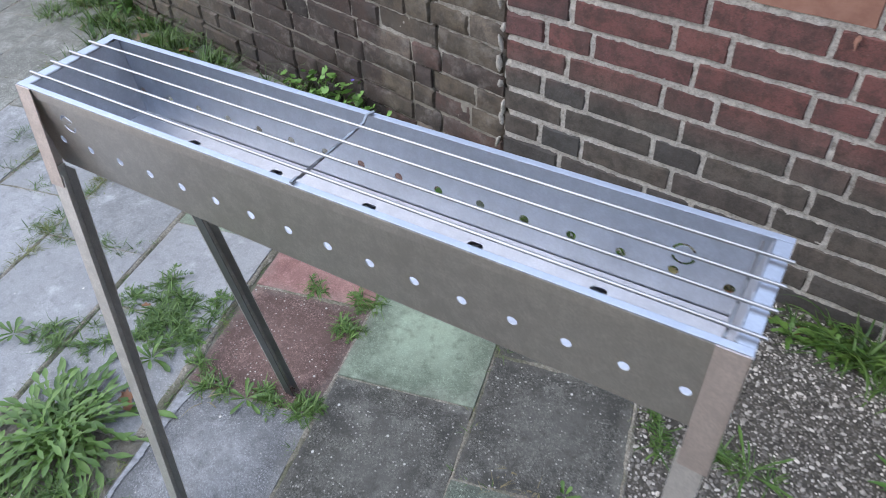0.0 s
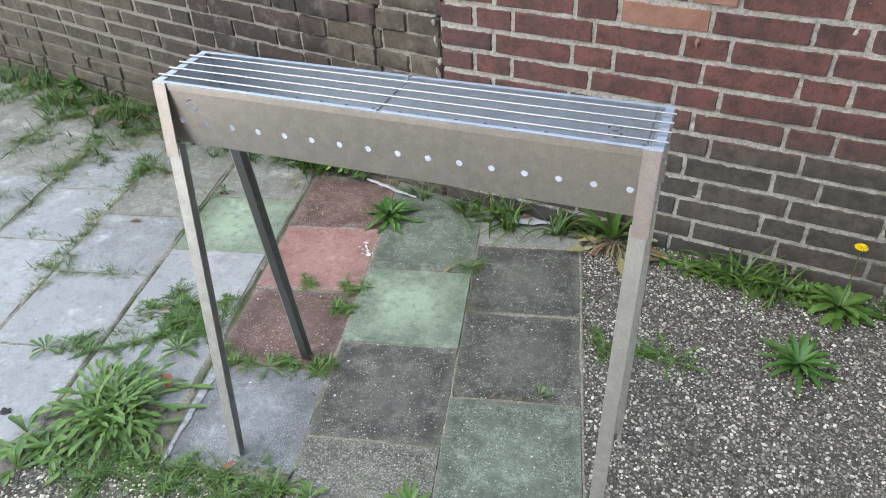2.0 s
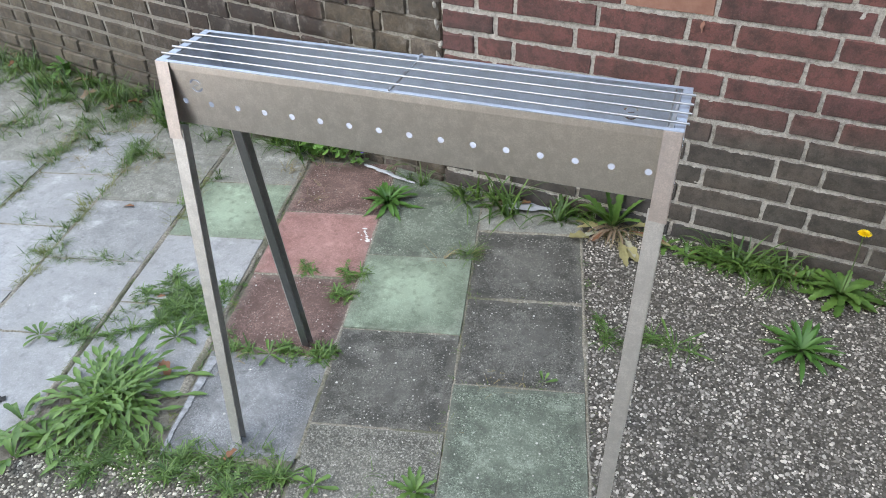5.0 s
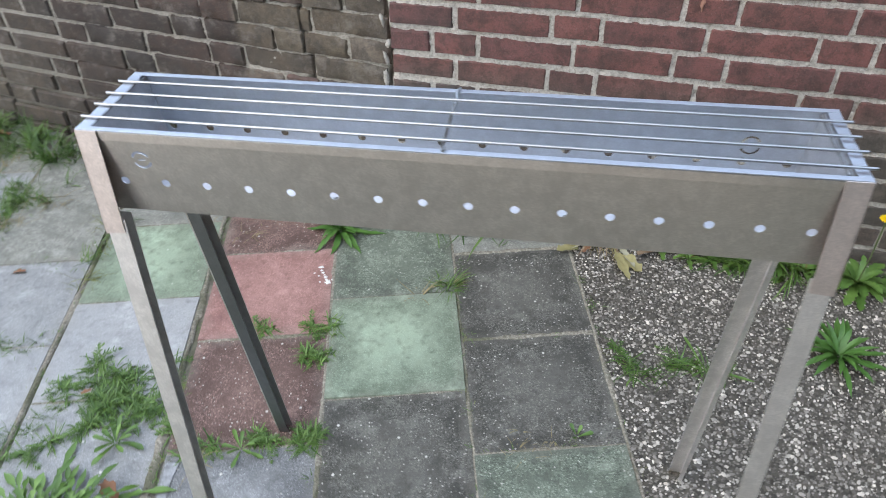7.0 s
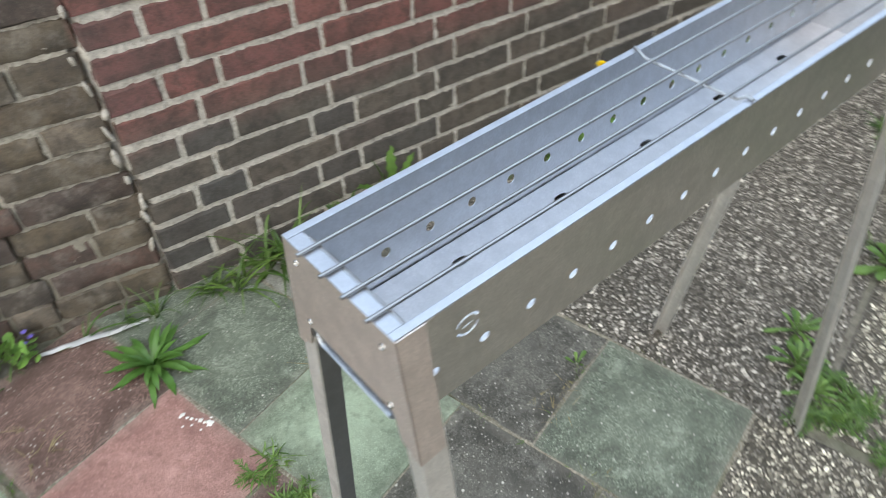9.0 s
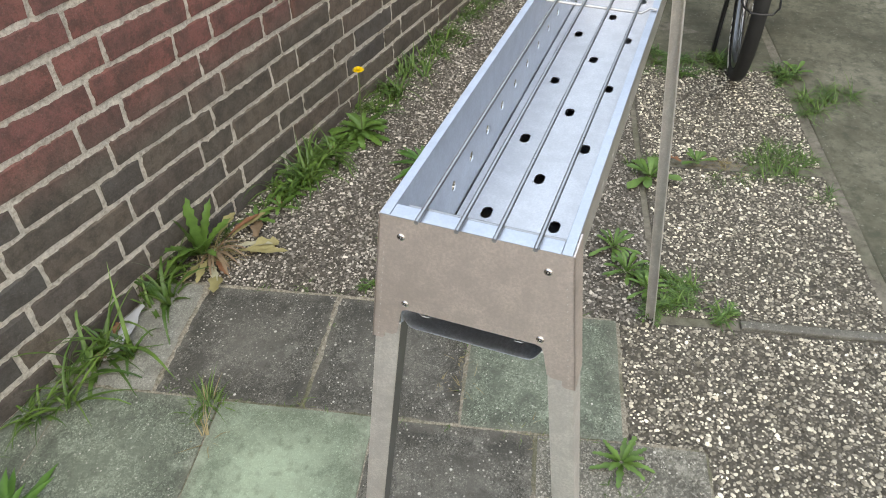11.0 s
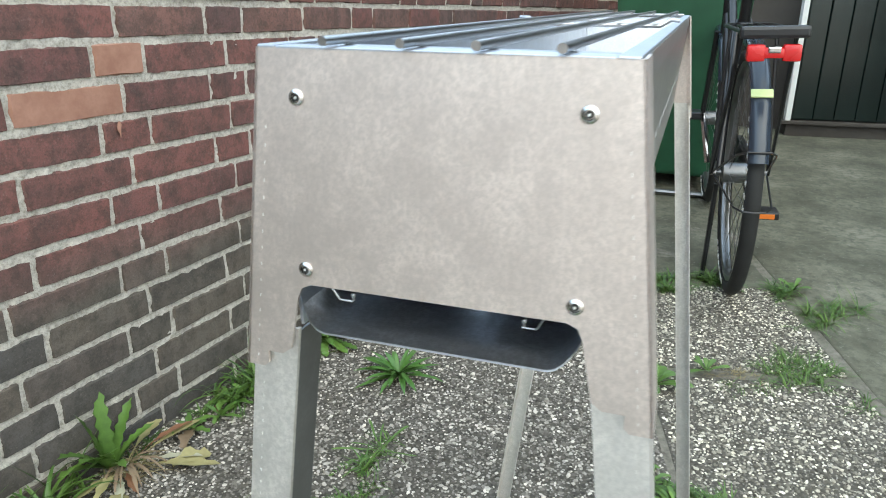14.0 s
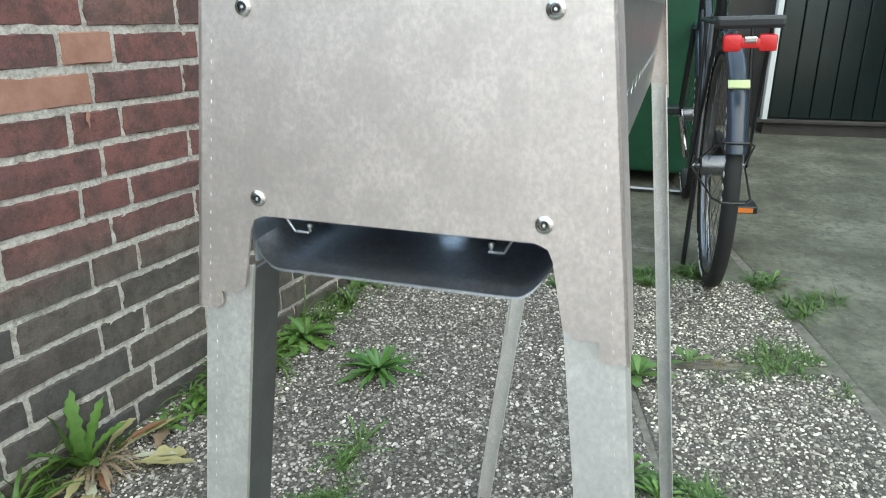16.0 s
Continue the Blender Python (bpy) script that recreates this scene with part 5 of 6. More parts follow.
for u, v0, v1, count in ((-0.301, -0.30, 0.80, 46), (0.004, -0.30, 0.50, 16), (-0.605, -0.2, 0.8, 18), (-1.240, -0.3, 0.9, 60), (-0.915, -0.3, 0.9, 40), (-1.55, -0.3, 1.0, 60), (-1.86, -0.2, 1.1, 60)):
    for i in range(count):
        q = uv(u + G.uniform(-0.006, 0.006), G.uniform(v0, v1))
        (joints if i % 3 else moss).append((q.x, q.y, 0.010, G.randint(2, 7), 0.012 * G.uniform(0.6, 1.8)))
for i in range(26):
    q = uv(G.uniform(-0.29, -0.01), G.choice((0.002, 0.304)) + G.uniform(-0.006, 0.006))
    (joints if i % 2 else moss).append((q.x, q.y, 0.010, G.randint(2, 5), 0.010 * G.uniform(0.6, 1.8)))
joints += [(-0.450, -0.318, 0.016, 30, 0.060), (0.16, -0.455, 0.035, 26, 0.05), (0.06, -0.47, 0.04, 24, 0.04)]
for x, y, rad, cnt, h in ((-2.148, -0.189, 0.07, 60, 0.06), (-2.10, -0.37, 0.06, 50, 0.05), (-1.752, -0.265, 0.07, 110, 0.075), (-1.80, -0.20, 0.05, 40, 0.06), (-2.04, -0.03, 0.09, 150, 0.09), (-2.41, -0.21, 0.09, 120, 0.08), (-2.35, -0.33, 0.06, 50, 0.05), (-1.82, -0.69, 0.05, 40, 0.035), (-1.66, -0.655, 0.05, 44, 0.035), (-1.51, -0.453, 0.045, 30, 0.03), (-1.82, -0.42, 0.04, 26, 0.03), (-2.1, -0.57, 0.06, 50, 0.05), (-2.86, 0.04, 0.13, 160, 0.10), (-2.40, 0.22, 0.10, 110, 0.11), (-2.2, 0.10, 0.09, 90, 0.10), (-1.95, -0.12, 0.05, 40, 0.05), (-2.0, -0.24, 0.05, 44, 0.045)):
    joints.append((x, y, rad, cnt, h))
grass("joint_grass", joints, "short grass growing out of paving joints", M_GRASS, 53, 2.2, (4, 62), 0.7)
dry = [(-2.02, -0.20, 0.06, 50, 0.05), (-2.08, -0.30, 0.05, 40, 0.04), (-1.72, -0.33, 0.05, 40, 0.055), (-2.45, -0.28, 0.07, 50, 0.05), (-1.95, -0.08, 0.07, 50, 0.06), (-2.6, 0.02, 0.10, 60, 0.06), (-1.20, -0.13, 0.06, 40, 0.06), (-0.195, -0.725, 0.05, 26, 0.03), (-0.14, -0.715, 0.03, 12, 0.025), (-0.52, -0.35, 0.03, 16, 0.06), (-1.68, -0.17, 0.08, 40, 0.08), (-2.1, -0.26, 0.1, 50, 0.05), (-0.25, -0.90, 0.03, 12, 0.03), (-1.05, -0.21, 0.05, 20, 0.05), (0.78, -1.08, 0.07, 60, 0.03), (-0.09, -0.04, 0.05, 60, 0.075), (-0.78, -0.92, 0.03, 8, 0.05), (-1.9, -0.33, 0.07, 36, 0.045), (-2.3, 0.0, 0.10, 70, 0.06), (-2.15, 0.06, 0.08, 60, 0.06), (-2.75, 0.12, 0.10, 60, 0.07), (-0.450, -0.318, 0.02, 10, 0.05)]
grass("dry_grass", dry, "dry straw-coloured grass in joints", M_DRYGRASS, 54, 1.6, (3, 55), 0.6)

grass("joint_moss", moss, "golden green moss and seedlings in paving joints", M_OLIVE, 59, 2.2, (8, 60), 0.6)


# leafy clumps along the wall: dandelion with one flower, a dark upright plant, round leaves with violet flowers
dand = rosette("dandelion", 0.500, -0.095, 26, 0.115, 0.028, "dandelion with toothed leaves and one yellow flower", M_WEED, prof=toothed, elev=(5, 62), seed=23, droop=60, n=12)
bm = bmesh.new()
tube(bm, [(0, 0, 0), (0.002, -0.004, 0.09), (-0.002, -0.010, 0.205)], 0.0017, 7)
part("stem", bm, M_STEM, dand)
bm = bmesh.new()
rf = random.Random(4)
for ringi, (cnt, ln, el) in enumerate(((18, 0.016, 8), (14, 0.012, 28), (9, 0.008, 55))):
    for i in range(cnt):
        ribbon(bm, (-0.002, -0.010, 0.206 + ringi * 0.0012), 6.283 * (i + 0.4 * ringi) / cnt + rf.uniform(-0.1, 0.1), radians(el), ln, 0.0042, radians(15), lambda t: 0.6 + 0.4 * math.sin(3.1 * min(1, t)), 3, 0.1)
part("flower", bm, M_YELLOW, dand, "bright yellow flower head")
def wavy(t):
    k = 0.10 if t < 0.38 else math.sin(math.pi * min(1.0, (t - 0.38) / 0.62 * 0.95 + 0.05)) ** 0.7
    return max(0.0, k * (0.80 + 0.20 * math.sin(t * 41 + 2 * math.sin(t * 9))))


def leaf_fan(ob, leaves, prof, material, seed, name="leaf"):
    """Leaves given one by one: azimuth, elevation, length, width, droop."""
    rf = random.Random(seed)
    for az, el, ln, wd, dr in leaves:
        bm = bmesh.new()
        a = radians(az)
        ribbon(bm, (0.008 * math.cos(a), 0.008 * math.sin(a), 0.004), a, radians(el), ln, wd, radians(dr), prof, 13, 0.35, 0.07, rf)
        part(name, bm, material, ob, soft=80)


dock = thing("dock_weed", pose(-0.112, -0.022, 0), "dark green dock with upright wavy leaves against the wall", "plant")
leaf_fan(dock, [(60, 86, 0.163, 0.030, 10), (160, 80, 0.146, 0.026, 14), (176, 60, 0.129, 0.034, 40), (200, 66, 0.116, 0.026, 55), (10, 70, 0.129, 0.026, 30), (345, 55, 0.103, 0.024, 48), (150, 52, 0.103, 0.030, 50), (100, 76, 0.125, 0.028, 26), (225, 70, 0.107, 0.024, 48), (185, 44, 0.116, 0.028, 40), (30, 62, 0.103, 0.024, 40), (250, 58, 0.090, 0.022, 60), (320, 66, 0.099, 0.022, 46)], toothed, M_WEED, 24)
wilt = thing("wilted_plant", pose(-0.100, -0.040, 0), "withered plant with drooping brown stalks and yellowed leaves", "plant")
leaf_fan(wilt, [(196, 58, 0.085, 0.006, 120), (214, 50, 0.105, 0.008, 110), (231, 62, 0.090, 0.005, 130), (243, 44, 0.120, 0.009, 95), (252, 55, 0.100, 0.006, 125), (266, 48, 0.085, 0.008, 110), (279, 60, 0.110, 0.006, 130), (298, 46, 0.095, 0.007, 105), (318, 56, 0.080, 0.005, 120)], lance, M_DRYLEAF, 25)
leaf_fan(wilt, [(12, 34, 0.120, 0.030, 44), (342, 16, 0.165, 0.026, 24), (300, 7, 0.175, 0.030, 10), (205, 28, 0.110, 0.022, 50), (186, 14, 0.115, 0.020, 22)], wavy, M_YELLEAF, 26)
leaf_fan(wilt, [(346, 24, 0.150, 0.018, 36), (236, 20, 0.090, 0.020, 44)], wavy, M_RUSTLEAF, 27)
leaf_fan(wilt, [(316, 9, 0.135, 0.022, 16), (222, 10, 0.110, 0.020, 16)], wavy, M_PALELEAF, 28)
for i in range(9):
    x = 0.05 + i * 0.055 + G.uniform(-0.02, 0.02)
    rosette("weed", x, -0.075 + G.uniform(-0.02, 0.02), 8, 0.06, 0.018, "small leafy weed at the foot of the wall", M_WEED, prof=toothed, elev=(10, 60), seed=60 + i, droop=50, n=8)


def round_leaf_mesh():
    bm = bmesh.new()
    n = 18
    c = bm.verts.new((0.002, 0, -0.0015))
    rim = []
    for i in range(n):
        a = -math.pi + 0.28 + (2 * math.pi - 0.56) * i / (n - 1)
        rr = 0.0125 * (1.0 + 0.10 * (i % 2)) * (1 - 0.12 * abs(math.cos(a / 2)) * 0)
        rim.append(bm.verts.new((rr * math.cos(a) + 0.006, rr * math.sin(a), 0.0012 * math.cos(2 * a))))
    for i in range(n - 1):
        bm.faces.new((c, rim[i], rim[i + 1]))
    return smooth(mesh_of(bm, "leaf", M_CLOVER), 80)


ROUND = round_leaf_mesh()
ivy = thing("ground_ivy", pose(0, 0, 0), "round-leaved green ground ivy with small violet flowers by the wall", "plant")
ri = random.Random(15)
for i in range(320):
    x, wide, tall = ri.choice(((-1.03, 0.030, 0.085), (-1.09, 0.035, 0.10), (-1.15, 0.040, 0.11), (-1.20, 0.035, 0.10), (-1.22, 0.020, 0.15), (-1.33, 0.035, 0.15), (-1.40, 0.040, 0.14), (-1.50, 0.040, 0.11)))
    x += ri.gauss(0, wide)
    front = 0.075 * ri.random() if -1.26 < x < -1.10 else 0.045 * ri.random()
    y = wall_y(x) - 0.018 - front
    h = 0.010 + tall * ri.random() * (1 - 6 * front)
    ob = new("leaf", ROUND)
    s = ri.uniform(0.55, 1.25)
    ob.matrix_basis = pose(x, y, h, ri.uniform(-10, 70), ri.uniform(-35, 35), ri.uniform(-60, 60) - 90) @ Matrix.Diagonal((s, s, s, 1))
    ob.parent = ivy
for i in range(26):
    x = -1.0 - 0.52 * ri.random()
    y = wall_y(x) - 0.02 - 0.05 * ri.random()
    bm = bmesh.new()
    tube(bm, [(x, y, -0.002), (x + ri.uniform(-0.02, 0.02), y - 0.008, 0.03), (x + ri.uniform(-0.03, 0.03), y - 0.004, 0.085)], 0.0009, 5)
    part("stem", bm, M_STEM, ivy)
for x, y, z in ((-0.975, 0.018, 0.045), (-0.990, 0.010, 0.040), (-0.982, 0.022, 0.060), (-1.150, -0.012, 0.040), (-1.158, -0.016, 0.034), (-1.230, 0.046, 0.150)):
    bm = bmesh.new()
    for i in range(5):
        ribbon(bm, (x, y, z), 6.283 * i / 5, radians(30), 0.007, 0.005, 0.3, lambda t: 0.5 + 0.5 * math.sin(3 * min(1, t)), 3, 0.1)
    part("flower", bm, M_VIOLET, ivy, "tiny violet flower")


def fallen_leaf(x, y, az, size, label, material, z=0.004):
    r = random.Random(round(x * 1000 + y * 100))
    bm = bmesh.new()
    ribbon(bm, (0, 0, 0), 0, radians(18), size, size * 0.55, radians(50), toothed, 8, 0.6, 0.1, r)
    ob = new("fallen_leaf", smooth(mesh_of(bm, "fallen_leaf", material), 70))
    ob.matrix_basis = pose(x, y, z, r.uniform(-12, 12), r.uniform(-10, 10), az)
    tagged(ob, label, "leaf", "fallen leaves")


fallen_leaf(-1.560, -0.520, 20, 0.034, "dry rust-brown leaf on a grey tile", M_RUSTLEAF)
fallen_leaf(-1.115, -0.835, 40, 0.022, "dry orange leaf among creeping weed", M_RUSTLEAF, 0.03)
fallen_leaf(-0.630, -1.160, 70, 0.032, "curled brown leaf at the edge of the tiles", M_RUSTLEAF, 0.012)
fallen_leaf(-0.955, -1.000, -20, 0.055, "curled brown leaf beside the bushy weed", M_RUSTLEAF, 0.012)
fallen_leaf(-0.060, -0.120, -30, 0.075, "yellowed leaf on the pebbles by the wall", M_YELLEAF)
fallen_leaf(-0.010, -0.100, 20, 0.060, "withered brown leaf on the pebbles", M_DRYLEAF)
fallen_leaf(-0.160, -0.110, 200, 0.060, "pale withered leaf on a tile", M_YELLEAF)
fallen_leaf(0.120, -0.080, 60, 0.040, "rust-coloured leaf in the grass", M_RUSTLEAF)
fallen_leaf(-0.450, -0.060, 120, 0.040, "brown leaf on white film by the wall", M_DRYLEAF, 0.012)
fallen_leaf(-0.400, -0.035, 40, 0.035, "orange leaf in the grass by the wall", M_RUSTLEAF, 0.014)
fallen_leaf(0.740, -0.960, 80, 0.035, "reddish leaf between pebble slabs", M_RUSTLEAF)
fallen_leaf(-1.255, 0.020, 30, 0.05, "rust-coloured leaf caught in the ivy", M_RUSTLEAF, 0.03)
fallen_leaf(-2.300, -0.010, 80, 0.070, "withered leaf in the grass", M_DRYLEAF, 0.02)
for i, (x, y) in enumerate(((-2.55, 0.06), (-2.48, 0.10), (-2.90, 0.12), (-2.96, 0.20), (-2.05, 0.06), (-2.10, 0.0))):
    fallen_leaf(x, y, 50 * i, 0.065, "withered brown leaf in the grass by the older wall", M_DRYLEAF if i % 2 else M_RUSTLEAF, 0.012)
fallen_leaf(0.370, -0.065, 10, 0.035, "rust-coloured leaf beside the grass", M_RUSTLEAF, 0.01)

# marks on the ground and the wall
def splash(name, spots, z, material, label, category):
    r = random.Random(len(spots))
    bm = bmesh.new()
    for x, y, rad in spots:
        n = 14
        rim = [bm.verts.new((x + rad * r.uniform(0.5, 1.3) * math.cos(2 * math.pi * i / n), y + rad * 0.8 * r.uniform(0.5, 1.3) * math.sin(2 * math.pi * i / n), z)) for i in range(n)]
        top = [bm.verts.new((x + (v.co.x - x) * 0.75, y + (v.co.y - y) * 0.75, z + 0.0009)) for v in rim]
        for i in range(n):
            bm.faces.new((rim[i], rim[(i + 1) % n], top[(i + 1) % n], top[i]))
        bm.faces.new(top)
    return tagged(new(name, smooth(mesh_of(bm, name, material), 50)), label, category)


splash("paint_splash", [(-0.787, -0.320, 0.007), (-0.781, -0.331, 0.004), (-0.775, -0.338, 0.005), (-0.768, -0.345, 0.003), (-0.762, -0.352, 0.006), (-0.750, -0.368, 0.009), (-0.757, -0.361, 0.004), (-0.769, -0.372, 0.003), (-0.795, -0.345, 0.003), (-0.743, -0.358, 0.003), (-0.780, -0.352, 0.0025)], 0.0022, M_WHITE, "white paint splashes on the corner of a pink tile", "paint")
splash("stain", [(-1.230, -1.238, 0.016)], 0.0022, M_RUBBER, "small round black stain on a grey tile", "stain")


bm = bmesh.new()
rsm = random.Random(12)
edge_a, edge_b = [], []
for i in range(61):
    v = -0.262 + 0.290 * i / 60
    wide = 0.010 + 0.016 * (i / 60) + 0.010 * noise.noise(Vector((v * 14, 0, 3))) + rsm.uniform(-0.0012, 0.0012)
    for q, off in ((edge_a, 0.0035), (edge_b, max(0.006, wide))):
        q.append(bm.verts.new(uv(-0.905 + off, v, 0.0030 if q is edge_a else 0.0024)))
for i in range(60):
    bm.faces.new((edge_a[i], edge_b[i], edge_b[i + 1], edge_a[i + 1]))
tagged(new("cement_smear", mesh_of(bm, "cement_smear", M_SMEAR)), "pale smear of cement along the edge of a grey tile", "stain")

bm = bmesh.new()
rim = [bm.verts.new((0.031 + 0.0045 * math.cos(q) * (1.3 if math.sin(q) > 0 else 0.5), -0.0045, 0.615 + 0.015 * math.sin(q))) for q in [2 * math.pi * i / 12 for i in range(12)]]
tip = bm.verts.new((0.031, -0.007, 0.617))
for i in range(12):
    bm.faces.new((rim[i], rim[(i + 1) % 12], tip))
part("chip", bm, M_PALEBRICK, wall, "orange chip on a brick")


# torn pieces of white film at the foot of the wall
def film_piece(x0, x1, y0, y1, wide, seed):
    rw = random.Random(seed)
    bm = bmesh.new()
    prev = None
    for i in range(11):
        t = i / 10
        x, y = x0 + (x1 - x0) * t, y0 + (y1 - y0) * t + rw.uniform(-0.003, 0.003)
        w = wide * (0.25 + math.sin(math.pi * min(1, t + 0.08)) * rw.uniform(0.5, 1.0))
        z = 0.008 + rw.uniform(0, 0.006)
        row = [bm.verts.new((x, y - w, z - 0.002)), bm.verts.new((x, y, z + 0.003)), bm.verts.new((x, y + w, z))]
        if prev:
            bm.faces.new((prev[0], row[0], row[1], prev[1]))
            bm.faces.new((prev[1], row[1], row[2], prev[2]))
        prev = row
    ob = new("plastic_film", smooth(mesh_of(bm, "plastic_film", M_PLASTIC), 60))
    tagged(ob, "torn piece of white plastic film along the wall", "film")


film_piece(-0.975, -0.760, -0.006, -0.045, 0.008, 2)
film_piece(-0.458, -0.305, -0.048, -0.020, 0.020, 3)


# ---- bicycle ----
def lathe_ring(bm, radius, profile, n=48, closed=True):
    """A ring about the y axis from (radial, axial) points."""
    rows = []
    for i in range(n):
        a = 2 * math.pi * i / n
        rows.append([bm.verts.new(((radius + r) * math.cos(a), w, (radius + r) * math.sin(a))) for r, w in profile])
    m = len(profile)
    for i in range(n):
        a, b = rows[i], rows[(i + 1) % n]
        for k in range(m if closed else m - 1):
            bm.faces.new((a[k], a[(k + 1) % m], b[(k + 1) % m], b[k]))
    bmesh.ops.recalc_face_normals(bm, faces=list(bm.faces))


bike = thing("bicycle", pose(1.352, -1.003, 0, -2.0, 0, 8.6), "black city bicycle with a rear carrier, parked on its stand", "bicycle")
WR = 0.360


def wheel(x):
    c = Matrix.Translation((x, 0, WR))
    bm = bmesh.new()
    lathe_ring(bm, WR - 0.021, [(0.021 * math.cos(q * math.pi / 6), 0.0205 * math.sin(q * math.pi / 6)) for q in range(12)])
    tyre = part("wheel", bm, M_RUBBER, bike, "black rubber tyre with a steel rim", m=c, soft=60)
    bm = bmesh.new()
    lathe_ring(bm, WR - 0.047, [(-0.008, -0.012), (0.006, -0.014), (0.006, 0.014), (-0.008, 0.012), (-0.012, 0.0)])
    part("rim", bm, M_DULLCHROME, tyre, "dull steel rim", soft=40)
    bm = bmesh.new()
    for i in range(36):
        a = 2 * math.pi * i / 36
        s = 0.03 if i % 2 else -0.03
        b = a + (0.35 if i % 4 < 2 else -0.35)
        tube(bm, [(0.022 * math.cos(b), s, 0.022 * math.sin(b)), ((WR - 0.05) * math.cos(a), 0, (WR - 0.05) * math.sin(a))], 0.001, 4)
    part("spokes", bm, M_DULLCHROME, tyre)
    bm = bmesh.new()
    tube(bm, [(0, -0.062, 0), (0, -0.05, 0), (0, -0.045, 0), (0, 0.045, 0), (0, 0.05, 0), (0, 0.062, 0)], 0.03, 14, taper=[0.2, 0.2, 1, 1, 0.2, 0.2])
    part("hub", bm, M_DULLCHROME, tyre, "dull steel hub", soft=40)
    for sgn in (-1, 1):
        bm = bmesh.new()
        tube(bm, [(0, sgn * 0.064, 0), (0, sgn * 0.080, 0)], 0.0085, 6)
        part("axle_nut", bm, M_CHROME, tyre, soft=40)
    for a0 in (0.4, 2.5, 4.6):
        for q in range(8):
            a = a0 + q * 0.1
            bm = bmesh.new()
            box(bm, (WR - 0.03) * math.cos(a) - 0.012, (WR - 0.03) * math.cos(a) + 0.012, 0.0195, 0.0212, (WR - 0.03) * math.sin(a) - 0.006, (WR - 0.03) * math.sin(a) + 0.006)
            part("tyre_reflector", bm, M_WHITE, tyre)
    return tyre


wheel(0.0)
wheel(1.06)


def mudguard(x, a0, a1):
    bm = bmesh.new()
    n, rows = 26, []
    prof = [(-0.006, -0.025), (0.005, -0.022), (0.010, -0.011), (0.0115, 0.0), (0.010, 0.011), (0.005, 0.022), (-0.006, 0.025)]
    for off in (0, -0.0015):
        rows = []
        for i in range(n):
            a = radians(a0 + (a1 - a0) * i / (n - 1))
            rows.append([bm.verts.new((x + (WR + 0.012 + r + off) * math.cos(a), w, WR + (WR + 0.012 + r + off) * math.sin(a))) for r, w in prof])
        for ra, rbb in zip(rows, rows[1:]):
            for q in range(6):
                bm.faces.new((ra[q], ra[q + 1], rbb[q + 1], rbb[q]))
    return part("mudguard", bm, M_GUARD, bike, "glossy dark blue-grey mudguard", soft=60)


guard = mudguard(0.0, 60, 164)
mudguard(1.06, -10, 150)


def on_guard(a, lift=0.0):
    a = radians(a)
    return Vector(((WR + 0.026 + lift) * math.cos(a), 0, WR + (WR + 0.026 + lift) * math.sin(a)))


p = on_guard(137)
bm = bmesh.new()
box(bm, -0.003, 0.003, -0.026, 0.026, -0.012, 0.012, 0.002)
part("reflector_band", bm, M_LIME, guard, "lime reflective band", m=Matrix.Translation(p) @ Matrix.Rotation(radians(137 - 180) * -1, 4, "Y"))
# carrier, tail light, frame
bm = bmesh.new()
tube(bm, [(-0.36, -0.06, 0.770), (0.12, -0.065, 0.770), (0.2, -0.02, 0.770), (0.2, 0.02, 0.770), (0.12, 0.065, 0.770), (-0.36, 0.06, 0.770)], 0.006, 8, closed=True)
carrier = part("carrier", bm, M_BLACK, bike, "black tubular rear carrier", soft=40)
for y in (-0.03, 0.0, 0.03):
    bm = bmesh.new()
    tube(bm, [(-0.36, y, 0.770), (0.19, y, 0.770)], 0.004, 6)
    part("carrier_bar", bm, M_BLACK, carrier, soft=40)
for y in (-0.06, 0.06):
    for x0, x1 in ((-0.3, -0.01), (0.02, 0.0)):
        bm = bmesh.new()
        tube(bm, [(x0, y, 0.770), (x1, y * 1.3, 0.36)], 0.005, 6)
        part("carrier_stay", bm, M_BLACK, carrier, soft=40)
# wire stays of the rear mudguard
for ang in (160, 182):
    q = on_guard(ang, -0.004)
    bm = bmesh.new()
    tube(bm, [(0, -0.075, WR), (q.x * 0.9, -0.045, WR + (q.z - WR) * 0.9), (q.x, -0.027, q.z), (q.x - 0.006, 0, q.z), (q.x, 0.027, q.z), (q.x * 0.9, 0.045, WR + (q.z - WR) * 0.9), (0, 0.075, WR)], 0.0028, 6)
    part("mudguard_stay", bm, M_BLACK, guard, soft=40)
bm = bmesh.new()
box(bm, -0.385, -0.345, -0.075, 0.075, 0.758, 0.786, 0.008)
part("carrier_tail", bm, M_BLACK, bike)
bm = bmesh.new()
for y0, y1, h in ((-0.058, -0.018, 0.019), (0.018, 0.058, 0.019), (-0.024, 0.024, 0.012)):
    box(bm, -0.402, -0.370, y0, y1, 0.727 - h, 0.727 + h, 0.007)
part("tail_light", bm, M_REDLENS, bike, "red tail light with two lenses", soft=40)
bm = bmesh.new()
box(bm, -0.405, -0.380, -0.014, 0.014, 0.727, 0.742, 0.004)
part("lamp_cap", bm, M_CHROME, bike)
bm = bmesh.new()
for y in (-0.045, 0.045):
    tube(bm, [(0, y * 1.3, WR), (0.42, y * 0.8, 0.30)], 0.010, 8)
    tube(bm, [(0, y * 1.3, WR), (0.30, y * 0.4, 0.78)], 0.007, 8)
    tube(bm, [(1.06, y * 1.1, WR), (0.93, y * 0.6, 0.72)], 0.011, 8)
